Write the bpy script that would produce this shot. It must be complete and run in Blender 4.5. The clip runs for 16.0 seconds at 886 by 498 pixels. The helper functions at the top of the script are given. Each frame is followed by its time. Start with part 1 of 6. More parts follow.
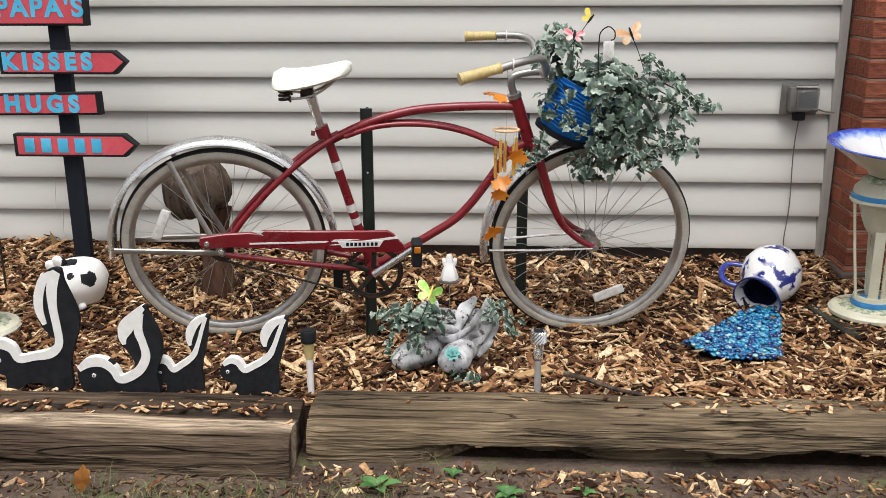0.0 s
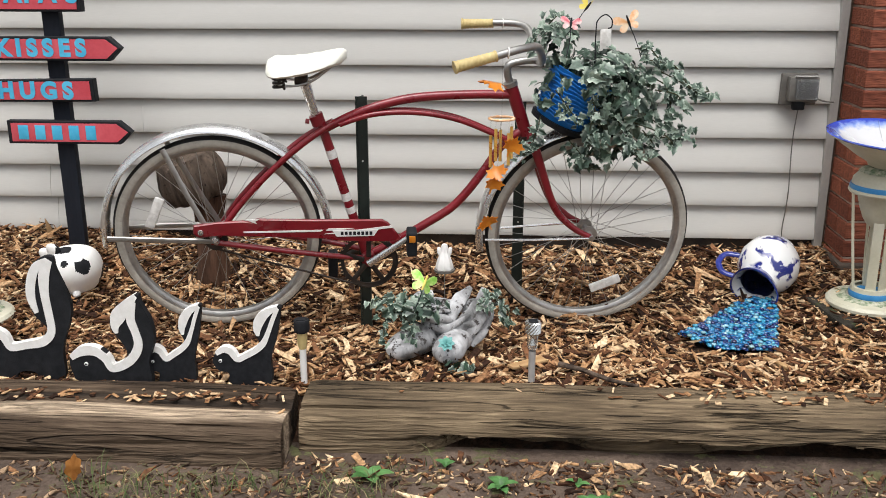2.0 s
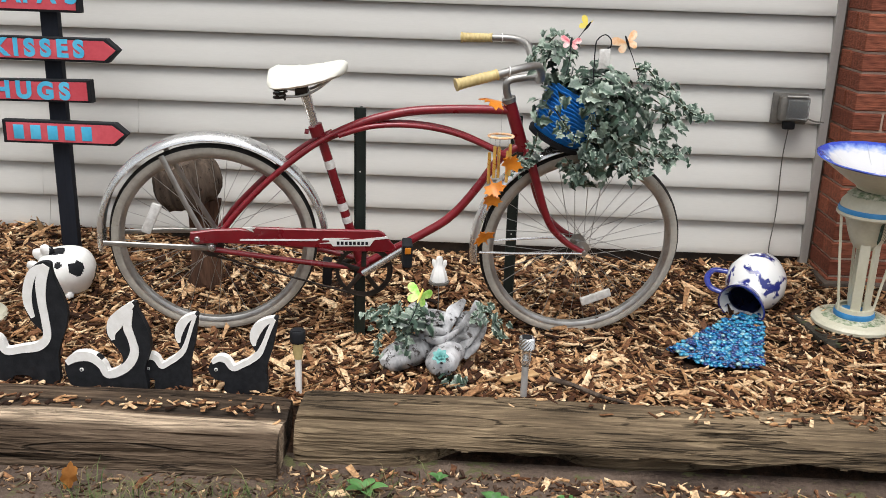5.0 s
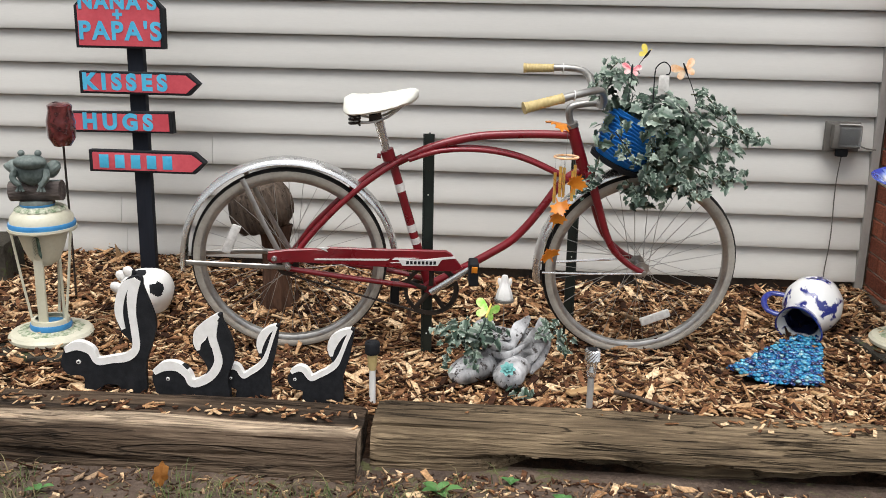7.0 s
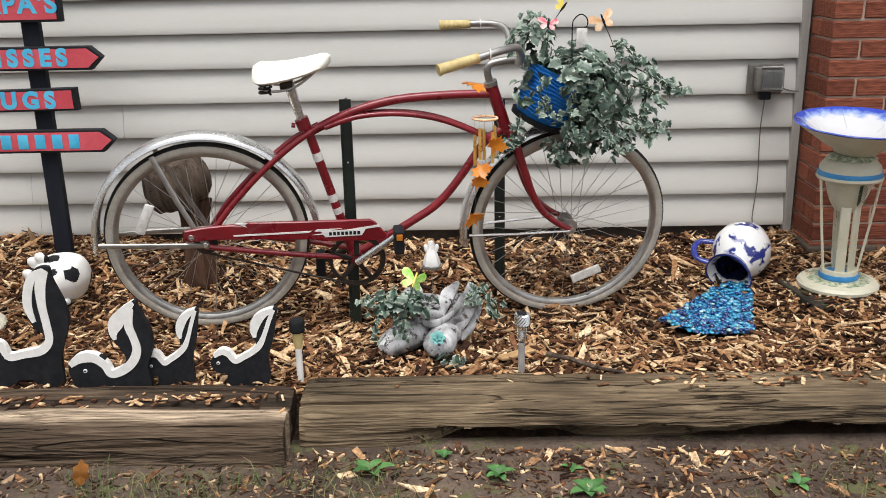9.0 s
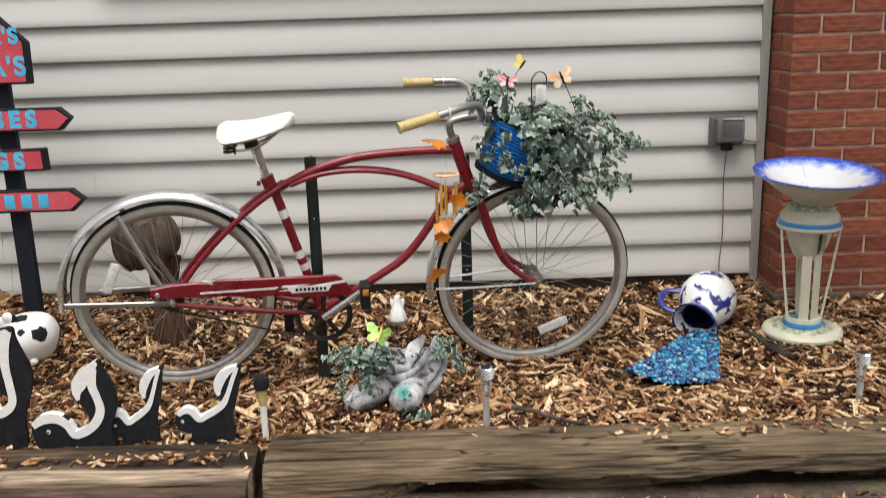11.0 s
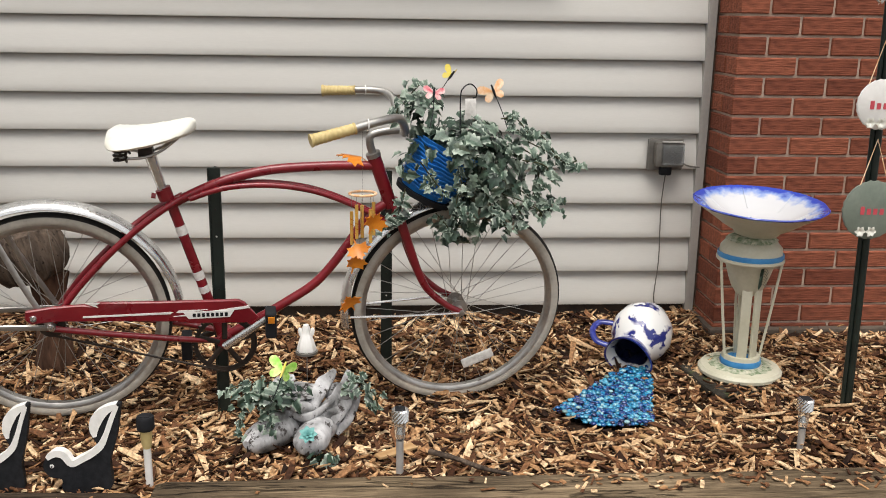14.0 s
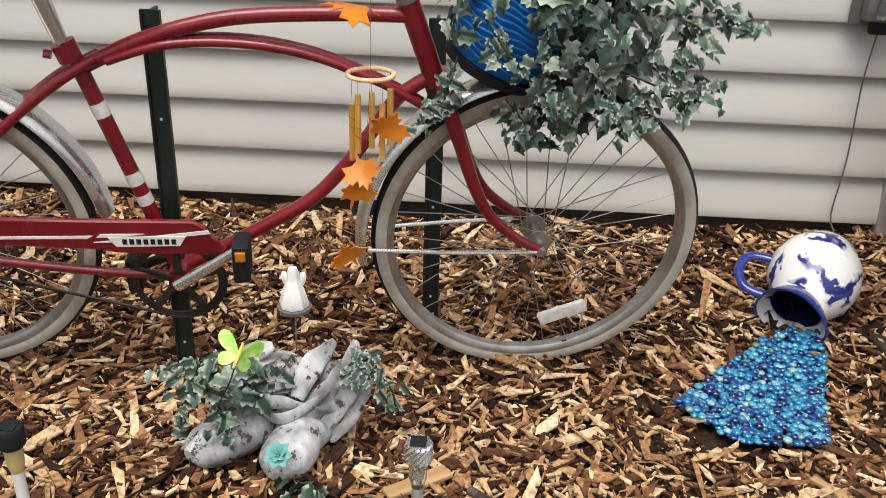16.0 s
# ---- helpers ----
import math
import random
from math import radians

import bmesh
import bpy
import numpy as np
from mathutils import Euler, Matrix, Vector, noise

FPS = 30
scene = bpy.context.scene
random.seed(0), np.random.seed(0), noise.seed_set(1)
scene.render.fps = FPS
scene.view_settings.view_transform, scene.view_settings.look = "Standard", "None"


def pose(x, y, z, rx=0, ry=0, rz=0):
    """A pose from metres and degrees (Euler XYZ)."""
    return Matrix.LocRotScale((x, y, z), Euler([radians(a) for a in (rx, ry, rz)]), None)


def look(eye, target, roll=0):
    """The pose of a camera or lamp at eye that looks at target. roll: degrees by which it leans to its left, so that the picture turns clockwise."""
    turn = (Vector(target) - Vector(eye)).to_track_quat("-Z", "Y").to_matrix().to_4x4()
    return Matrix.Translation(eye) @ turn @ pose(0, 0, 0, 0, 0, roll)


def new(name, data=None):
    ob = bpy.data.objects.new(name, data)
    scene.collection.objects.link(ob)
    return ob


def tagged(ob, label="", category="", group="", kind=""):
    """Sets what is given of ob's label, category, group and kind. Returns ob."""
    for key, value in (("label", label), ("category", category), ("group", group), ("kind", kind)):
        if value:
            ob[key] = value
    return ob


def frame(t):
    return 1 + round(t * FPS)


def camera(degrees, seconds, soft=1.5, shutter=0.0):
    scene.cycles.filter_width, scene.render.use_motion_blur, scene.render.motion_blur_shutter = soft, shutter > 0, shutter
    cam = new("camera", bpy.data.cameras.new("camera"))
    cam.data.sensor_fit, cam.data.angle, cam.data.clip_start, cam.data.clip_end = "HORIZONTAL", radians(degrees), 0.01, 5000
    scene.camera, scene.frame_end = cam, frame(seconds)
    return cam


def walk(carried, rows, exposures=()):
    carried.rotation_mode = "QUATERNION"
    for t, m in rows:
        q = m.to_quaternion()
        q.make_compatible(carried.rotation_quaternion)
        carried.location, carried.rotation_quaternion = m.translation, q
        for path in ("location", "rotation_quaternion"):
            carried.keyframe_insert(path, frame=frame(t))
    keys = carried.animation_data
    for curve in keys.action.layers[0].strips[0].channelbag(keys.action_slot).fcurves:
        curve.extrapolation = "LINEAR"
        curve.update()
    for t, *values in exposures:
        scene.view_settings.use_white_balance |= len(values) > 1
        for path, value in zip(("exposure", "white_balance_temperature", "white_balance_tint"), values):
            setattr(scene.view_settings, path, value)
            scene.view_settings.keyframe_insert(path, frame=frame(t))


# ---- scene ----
cam = camera(50.7, 16.0, soft=0.6, shutter=0.2)
PATH = [
    (0, (0.288, 0.132, 1.133), (0.184, 2.048, 0.568), -0.2),
    (0.5, (0.294, 0.143, 1.135), (0.193, 2.059, 0.567), -0.7),
    (1, (0.294, 0.151, 1.137), (0.198, 2.059, 0.545), -0.5),
    (1.5, (0.302, 0.146, 1.13), (0.172, 2.046, 0.519), 0.1),
    (2, (0.307, 0.15, 1.133), (0.2, 2.058, 0.543), 0.0),
    (2.5, (0.315, 0.16, 1.134), (0.241, 2.072, 0.553), -0.4),
    (3, (0.314, 0.16, 1.139), (0.271, 2.069, 0.545), 0.2),
    (3.2, (0.308, 0.167, 1.126), (0.272, 2.072, 0.518), 0.6),
    (5.3, (0.244, 0.124, 1.205), (0.182, 2.03, 0.6), 1.9),
    (5.5, (0.232, 0.075, 1.181), (0.179, 1.997, 0.631), 2.0),
    (6, (0.222, 0.042, 1.18), (0.153, 1.981, 0.693), 2.1),
    (6.5, (0.192, 0.015, 1.159), (0.071, 1.951, 0.675), 2.1),
    (7, (0.183, -0.008, 1.138), (0.033, 1.922, 0.634), 1.1),
    (7.5, (0.168, 0.015, 1.143), (0.06, 1.943, 0.624), 0.7),
    (8, (0.168, 0.034, 1.146), (0.023, 1.951, 0.593), -0.1),
    (8.5, (0.19, 0.054, 1.147), (0.072, 1.962, 0.56), -0.6),
    (8.7, (0.213, 0.082, 1.17), (0.156, 1.986, 0.56), -0.7),
    (10.8, (0.314, 0.057, 1.184), (0.323, 1.967, 0.592), -2.0),
    (11, (0.316, 0.061, 1.197), (0.311, 1.995, 0.686), -1.8),
    (11.5, (0.307, 0.107, 1.217), (0.374, 2.071, 0.847), 0.5),
    (12, (0.317, 0.137, 1.21), (0.41, 2.103, 0.851), 1.8),
    (12.5, (0.329, 0.155, 1.213), (0.414, 2.117, 0.834), 1.7),
    (13, (0.332, 0.154, 1.212), (0.425, 2.111, 0.81), 1.5),
    (13.5, (0.351, 0.171, 1.207), (0.463, 2.117, 0.762), 1.3),
    (14, (0.363, 0.32, 1.18), (0.502, 2.253, 0.686), 0.9),
    (14.5, (0.355, 0.583, 1.151), (0.499, 2.48, 0.534), 0.1),
    (15, (0.443, 0.86, 1.117), (0.477, 2.739, 0.435), 2.7),
    (15.5, (0.48, 1.125, 1.1), (0.439, 2.98, 0.353), 3.2),
    (16, (0.494, 1.36, 1.091), (0.418, 3.157, 0.217), 1.9),
]
walk(cam, [(t, look(eye, target, roll)) for t, eye, target, roll in PATH],
     [(0, 0.40, 6360, 10), (5.5, 0.40, 6360, 10), (7, 0.36, 6360, 10), (8.7, 0.38, 6360, 10), (10.8, 0.36, 6450, 10), (12.5, 0.32, 6650, 10), (14.5, 0.36, 6650, 10), (16, 0.40, 6550, 10)])

# ---- light ----
world = bpy.data.worlds.new("sky")
scene.world = world
world.use_nodes = True
wn, wl = world.node_tree.nodes, world.node_tree.links
sky = wn.new("ShaderNodeTexSky")
sky.sky_type, sky.sun_disc = "NISHITA", False
sky.sun_elevation, sky.sun_rotation = radians(68), radians(156)
sky.dust_density, sky.ozone_density = 4.0, 1.0
grey = wn.new("ShaderNodeHueSaturation")
grey.inputs["Saturation"].default_value = 0.18
wl.new(sky.outputs[0], grey.inputs["Color"])
wl.new(grey.outputs[0], wn["Background"].inputs["Color"])
wn["Background"].inputs["Strength"].default_value = 0.132
sun_data = bpy.data.lights.new("sun", "SUN")
sun_data.energy, sun_data.angle, sun_data.color = 2.15, radians(40), (1.0, 0.96, 0.9)
sun = new("sun", sun_data)
sun.matrix_world = look((-1.0, -2.2, 6.0), (0, 0, 0))
scene.view_settings.exposure = 0.40


# ---- materials ----
def node_material(name):
    m = bpy.data.materials.new(name)
    m.use_nodes = True
    return m, m.node_tree.nodes, m.node_tree.links, m.node_tree.nodes["Principled BSDF"]


def ramp_node(n, stops):
    r = n.new("ShaderNodeValToRGB")
    el = r.color_ramp.elements
    while len(el) < len(stops):
        el.new(0.5)
    for e, (p, c) in zip(el, stops):
        e.position, e.color = p, (*c, 1)
    return r


def surf(name, a, b, scale=12, rough=0.6, metal=0.0, bump=0.15, fine=90, stretch=(1, 1, 1), coat=0.0, patch=None, patch_at=0.62, rough_span=0.15, depth=0.004):
    """Two-scale surface: broad drift between a and b, fine grain in relief and gloss, and patches of a third colour:
    wear, growth, painted shade and glints.
    """
    m, n, l, p = node_material(name)
    tc = n.new("ShaderNodeTexCoord")
    mp = n.new("ShaderNodeMapping")
    mp.inputs["Scale"].default_value = stretch
    l.new(tc.outputs["Object"], mp.inputs["Vector"])
    n1 = n.new("ShaderNodeTexNoise")
    n1.inputs["Scale"].default_value, n1.inputs["Detail"].default_value = scale, 5
    n2 = n.new("ShaderNodeTexNoise")
    n2.inputs["Scale"].default_value, n2.inputs["Detail"].default_value = fine, 4
    l.new(mp.outputs[0], n1.inputs["Vector"])
    l.new(mp.outputs[0], n2.inputs["Vector"])
    mix = n.new("ShaderNodeMath")
    mix.operation = "MULTIPLY_ADD"
    l.new(n2.outputs["Fac"], mix.inputs[0])
    mix.inputs[1].default_value = 0.45
    half = n.new("ShaderNodeMath")
    half.operation = "MULTIPLY_ADD"
    l.new(n1.outputs["Fac"], half.inputs[0])
    half.inputs[1].default_value, half.inputs[2].default_value = 1.3, -0.37
    l.new(half.outputs[0], mix.inputs[2])
    r = ramp_node(n, [(0.25, a), (0.75, b)])
    l.new(mix.outputs[0], r.inputs["Fac"])
    out = r.outputs["Color"]
    if patch:
        n3 = n.new("ShaderNodeTexNoise")
        n3.inputs["Scale"].default_value, n3.inputs["Detail"].default_value, n3.inputs["Roughness"].default_value = scale * 2.3, 8, 0.7
        l.new(tc.outputs["Object"], n3.inputs["Vector"])
        w = ramp_node(n, [(patch_at, (0, 0, 0)), (patch_at + 0.05, (1, 1, 1))])
        l.new(n3.outputs["Fac"], w.inputs["Fac"])
        mc = n.new("ShaderNodeMixRGB")
        l.new(w.outputs["Color"], mc.inputs["Fac"])
        l.new(out, mc.inputs["Color1"])
        mc.inputs["Color2"].default_value = (*patch, 1)
        out = mc.outputs["Color"]
    l.new(out, p.inputs["Base Color"])
    rr = n.new("ShaderNodeMath")
    rr.operation = "MULTIPLY_ADD"
    l.new(n1.outputs["Fac"], rr.inputs[0])
    rr.inputs[1].default_value, rr.inputs[2].default_value = rough_span * 2, rough - rough_span
    l.new(rr.outputs[0], p.inputs["Roughness"])
    p.inputs["Metallic"].default_value = metal
    if rough > 0.65:
        p.inputs["Specular IOR Level"].default_value = 0.2
    p.inputs["Coat Weight"].default_value = coat
    if bump:
        bn = n.new("ShaderNodeBump")
        bn.inputs["Strength"].default_value, bn.inputs["Distance"].default_value = bump, depth
        l.new(n2.outputs["Fac"], bn.inputs["Height"])
        l.new(bn.outputs[0], p.inputs["Normal"])
    return m


def varied(name, stops, source="island", rough=0.75, scale=60, bump=0.3, stretch=(1, 1, 1), amount=0.35, sheen=0.0):
    """Each piece takes its own colour from the stops, with grain of its own."""
    m, n, l, p = node_material(name)
    if source == "island":
        g = n.new("ShaderNodeNewGeometry")
        rnd = g.outputs["Random Per Island"]
    else:
        g = n.new("ShaderNodeObjectInfo")
        rnd = g.outputs["Random"]
    r = ramp_node(n, stops)
    l.new(rnd, r.inputs["Fac"])
    tc = n.new("ShaderNodeTexCoord")
    mp = n.new("ShaderNodeMapping")
    mp.inputs["Scale"].default_value = stretch
    l.new(tc.outputs["Object"], mp.inputs["Vector"])
    nz = n.new("ShaderNodeTexNoise")
    nz.inputs["Scale"].default_value, nz.inputs["Detail"].default_value = scale, 5
    l.new(mp.outputs[0], nz.inputs["Vector"])
    sh = ramp_node(n, [(0.3, (1 - amount,) * 3), (0.7, (1 + amount * 0.4,) * 3)])
    l.new(nz.outputs["Fac"], sh.inputs["Fac"])
    mul = n.new("ShaderNodeMixRGB")
    mul.blend_type = "MULTIPLY"
    mul.inputs["Fac"].default_value = 1
    l.new(r.outputs["Color"], mul.inputs["Color1"])
    l.new(sh.outputs["Color"], mul.inputs["Color2"])
    l.new(mul.outputs[0], p.inputs["Base Color"])
    p.inputs["Roughness"].default_value = rough
    if rough > 0.65:
        p.inputs["Specular IOR Level"].default_value = 0.2
    bn = n.new("ShaderNodeBump")
    bn.inputs["Strength"].default_value, bn.inputs["Distance"].default_value = bump, 0.004
    l.new(nz.outputs["Fac"], bn.inputs["Height"])
    l.new(bn.outputs[0], p.inputs["Normal"])
    return m


SIDING = surf("vinyl siding", (0.515, 0.505, 0.475), (0.585, 0.573, 0.542), 2.2, 0.55, bump=0.08, fine=140, stretch=(0.25, 1, 3), rough_span=0.08, depth=0.001)
TRIM = surf("aluminium trim", (0.30, 0.29, 0.27), (0.39, 0.375, 0.35), 5, 0.45, bump=0.05, depth=0.001)
WINDOW_WHITE = surf("white vinyl", (0.76, 0.77, 0.77), (0.83, 0.83, 0.82), 3, 0.4, bump=0.03, depth=0.001)
WINDOW_CASING = surf("cream casing", (0.60, 0.58, 0.54), (0.68, 0.66, 0.62), 3, 0.45, bump=0.05, depth=0.001)
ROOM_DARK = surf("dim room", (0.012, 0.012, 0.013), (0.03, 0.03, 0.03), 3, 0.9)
MORTAR = surf("mortar", (0.40, 0.29, 0.23), (0.54, 0.42, 0.34), 20, 0.9, bump=0.4, fine=200)
BRICK = varied("brick", [(0, (0.180, 0.055, 0.033)), (0.5, (0.240, 0.077, 0.045)), (1, (0.300, 0.098, 0.056))], "object", 0.9, 62, 1.0, (0.3, 1, 2.6), 0.55)
CONCRETE = surf("footing concrete", (0.05, 0.038, 0.03), (0.12, 0.095, 0.075), 8, 0.9, bump=0.5)
SOIL = surf("soil", (0.046, 0.032, 0.025), (0.142, 0.104, 0.080), 5, 0.95, bump=0.9, fine=70, patch=(0.10, 0.10, 0.045), patch_at=0.56, depth=0.012)
# Near-black: the shade in the gaps between chips is put into this colour.
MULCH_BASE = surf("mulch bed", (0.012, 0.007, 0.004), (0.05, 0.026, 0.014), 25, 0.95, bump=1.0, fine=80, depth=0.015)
CHIPS = varied("wood chips", [(0, (0.015, 0.006, 0.003)), (0.20, (0.070, 0.028, 0.013)), (0.42, (0.215, 0.098, 0.045)), (0.66, (0.47, 0.265, 0.125)), (1, (0.86, 0.64, 0.40))], "island", 0.8, 100, 0.7, (1, 1, 1), 0.65)
LITTER = varied("yard litter", [(0, (0.035, 0.020, 0.013)), (0.45, (0.115, 0.068, 0.042)), (0.8, (0.20, 0.125, 0.075)), (1, (0.42, 0.29, 0.18))], "island", 0.85, 90, 0.5, (1, 1, 1), 0.5)


def tie_material(name, a, b, pale, worn=None):
    """Weathered timber: long grain, drifting tone and thin dark checks running with the grain."""
    m, n, l, p = node_material(name)
    tc = n.new("ShaderNodeTexCoord")

    def grain(scale, stretch, detail, dist=0.0):
        mp = n.new("ShaderNodeMapping")
        mp.inputs["Scale"].default_value = stretch
        l.new(tc.outputs["Object"], mp.inputs["Vector"])
        t = n.new("ShaderNodeTexNoise")
        t.inputs["Scale"].default_value, t.inputs["Detail"].default_value, t.inputs["Distortion"].default_value = scale, detail, dist
        l.new(mp.outputs[0], t.inputs["Vector"])
        return t.outputs["Fac"]

    fine, broad, check = grain(120, (0.06, 1, 1), 8, 0.5), grain(6, (0.4, 1, 1), 5, 0.5), grain(17, (0.06, 1, 1), 5, 0.8)
    tone = n.new("ShaderNodeMath")
    tone.operation = "MULTIPLY_ADD"
    l.new(fine, tone.inputs[0])
    tone.inputs[1].default_value = 0.75
    tone2 = n.new("ShaderNodeMath")
    tone2.operation = "MULTIPLY_ADD"
    l.new(broad, tone2.inputs[0])
    tone2.inputs[1].default_value, tone2.inputs[2].default_value = 0.75, -0.245
    l.new(tone2.outputs[0], tone.inputs[2])
    r = ramp_node(n, [(0.24, a), (0.52, b), (0.78, pale)])
    l.new(tone.outputs[0], r.inputs["Fac"])
    lines = ramp_node(n, [(0.488, (1, 1, 1)), (0.498, (0.10, 0.10, 0.10)), (0.502, (0.10, 0.10, 0.10)), (0.512, (1, 1, 1))])
    l.new(check, lines.inputs["Fac"])
    mul = n.new("ShaderNodeMixRGB")
    mul.blend_type = "MULTIPLY"
    mul.inputs["Fac"].default_value = 0.8
    l.new(r.outputs[0], mul.inputs["Color1"])
    l.new(lines.outputs[0], mul.inputs["Color2"])
    out = mul.outputs[0]
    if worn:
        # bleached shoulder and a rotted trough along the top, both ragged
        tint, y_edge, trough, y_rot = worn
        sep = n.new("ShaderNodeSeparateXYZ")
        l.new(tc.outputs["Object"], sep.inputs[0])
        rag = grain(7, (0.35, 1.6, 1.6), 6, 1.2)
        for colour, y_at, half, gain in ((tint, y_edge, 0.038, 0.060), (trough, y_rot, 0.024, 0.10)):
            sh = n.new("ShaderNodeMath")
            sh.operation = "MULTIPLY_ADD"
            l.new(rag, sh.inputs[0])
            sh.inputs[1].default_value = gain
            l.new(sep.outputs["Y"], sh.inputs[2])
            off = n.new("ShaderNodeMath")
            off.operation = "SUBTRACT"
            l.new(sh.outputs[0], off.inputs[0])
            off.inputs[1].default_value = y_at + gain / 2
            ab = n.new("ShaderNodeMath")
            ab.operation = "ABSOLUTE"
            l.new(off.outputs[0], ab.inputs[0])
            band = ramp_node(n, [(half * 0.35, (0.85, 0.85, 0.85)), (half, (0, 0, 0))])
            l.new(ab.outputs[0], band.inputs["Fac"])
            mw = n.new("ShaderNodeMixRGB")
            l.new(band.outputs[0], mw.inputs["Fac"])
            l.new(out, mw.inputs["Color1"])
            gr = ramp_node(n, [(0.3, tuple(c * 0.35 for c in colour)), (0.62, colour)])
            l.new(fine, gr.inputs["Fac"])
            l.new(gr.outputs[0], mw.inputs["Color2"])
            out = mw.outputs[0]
    l.new(out, p.inputs["Base Color"])
    p.inputs["Roughness"].default_value = 0.9
    p.inputs["Specular IOR Level"].default_value = 0.15
    hgt = n.new("ShaderNodeMath")
    hgt.operation = "MULTIPLY_ADD"
    l.new(lines.outputs[0], hgt.inputs[0])
    hgt.inputs[1].default_value = 0.6
    l.new(fine, hgt.inputs[2])
    bn = n.new("ShaderNodeBump")
    bn.inputs["Strength"].default_value, bn.inputs["Distance"].default_value = 1.0, 0.012
    l.new(hgt.outputs[0], bn.inputs["Height"])
    l.new(bn.outputs[0], p.inputs["Normal"])
    return m


TIMBER = tie_material("weathered tie", (0.042, 0.031, 0.020), (0.134, 0.098, 0.061), (0.32, 0.24, 0.15))
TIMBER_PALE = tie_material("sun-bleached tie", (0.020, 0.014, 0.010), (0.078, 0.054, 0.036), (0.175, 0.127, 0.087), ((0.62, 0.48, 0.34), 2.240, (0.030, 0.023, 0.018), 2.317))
RED = surf("red enamel", (0.150, 0.006, 0.012), (0.220, 0.010, 0.018), 9, 0.30, bump=0.06, coat=0.25, patch=(0.13, 0.02, 0.018), patch_at=0.67, depth=0.001)
CHROME = surf("chrome", (0.62, 0.62, 0.61), (0.78, 0.78, 0.77), 8, 0.24, 0.85, bump=0.05, patch=(0.45, 0.41, 0.37), patch_at=0.66, depth=0.001)
BRIGHT_STEEL = surf("brushed steel", (0.38, 0.37, 0.36), (0.52, 0.51, 0.50), 14, 0.4, 0.3, bump=0.1, depth=0.001)
DULL_STEEL = surf("dull steel", (0.30, 0.29, 0.275), (0.46, 0.45, 0.43), 14, 0.42, 0.85, bump=0.12, patch=(0.2, 0.13, 0.09), patch_at=0.66, depth=0.001)
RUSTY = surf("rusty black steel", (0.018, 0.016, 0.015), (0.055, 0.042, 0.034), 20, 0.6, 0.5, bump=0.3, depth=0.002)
RUBBER = surf("black rubber", (0.014, 0.014, 0.014), (0.03, 0.029, 0.028), 20, 0.75, bump=0.3, depth=0.002)
WHITEWALL = surf("aged whitewall", (0.31, 0.285, 0.245), (0.47, 0.44, 0.385), 11, 0.75, bump=0.15, patch=(0.24, 0.22, 0.19), patch_at=0.63, depth=0.001)
SADDLE = surf("white vinyl cover", (0.66, 0.65, 0.57), (0.80, 0.80, 0.73), 9, 0.45, bump=0.25, fine=45, depth=0.006)
CREAM_GRIP = surf("yellowed grip", (0.45, 0.34, 0.14), (0.60, 0.48, 0.22), 18, 0.55, bump=0.2, depth=0.002)
STICKER = surf("worn white sticker", (0.55, 0.53, 0.5), (0.78, 0.77, 0.74), 60, 0.5, bump=0.0)
WHITE_PAINT = surf("white paint", (0.72, 0.71, 0.68), (0.82, 0.81, 0.79), 14, 0.5, bump=0.12, depth=0.002)
BLACK_PAINT = surf("black paint", (0.007, 0.008, 0.010), (0.018, 0.019, 0.022), 12, 0.7, bump=0.2, depth=0.002)
GREEN_STEEL = surf("dark green steel", (0.004, 0.009, 0.007), (0.010, 0.018, 0.013), 20, 0.5, bump=0.15, depth=0.002)
NAVY_WOOD = surf("dark painted post", (0.008, 0.010, 0.016), (0.018, 0.021, 0.030), 10, 0.7, bump=0.2, stretch=(1, 1, 0.2), depth=0.002)
PINK = surf("coral red paint", (0.50, 0.055, 0.075), (0.62, 0.095, 0.12), 10, 0.5, bump=0.1, depth=0.002)
SKY_BLUE = surf("sky blue paint", (0.05, 0.38, 0.62), (0.10, 0.50, 0.74), 14, 0.5, bump=0.1, depth=0.002)
BAND_BLUE = surf("blue trim paint", (0.03, 0.20, 0.48), (0.06, 0.29, 0.60), 14, 0.4, bump=0.08, depth=0.002)
CREAM = surf("cream glaze", (0.50, 0.48, 0.36), (0.63, 0.61, 0.49), 8, 0.42, bump=0.06, patch=(0.45, 0.43, 0.33), patch_at=0.65, depth=0.002)
MOSS_BAND = surf("painted leaf band", (0.62, 0.60, 0.48), (0.10, 0.17, 0.075), 55, 0.55, bump=0.2, fine=120, depth=0.003)
WICKER_BLUE = surf("blue plastic", (0.005, 0.115, 0.42), (0.014, 0.21, 0.62), 12, 0.42, bump=0.1, depth=0.002)
LEAF = varied("ivy leaf", [(0, (0.014, 0.032, 0.021)), (0.4, (0.036, 0.075, 0.049)), (0.75, (0.080, 0.135, 0.094)), (1, (0.30, 0.38, 0.30))], "object", 0.42, 3.5, 0.25, (1, 1, 1), 0.6)
LEAF_STUFF = varied("ivy foliage", [(0, (0.014, 0.032, 0.021)), (0.4, (0.036, 0.075, 0.049)), (0.75, (0.080, 0.135, 0.094)), (1, (0.30, 0.38, 0.30))], "island", 0.42, 90, 0.25, (1, 1, 1), 0.6)


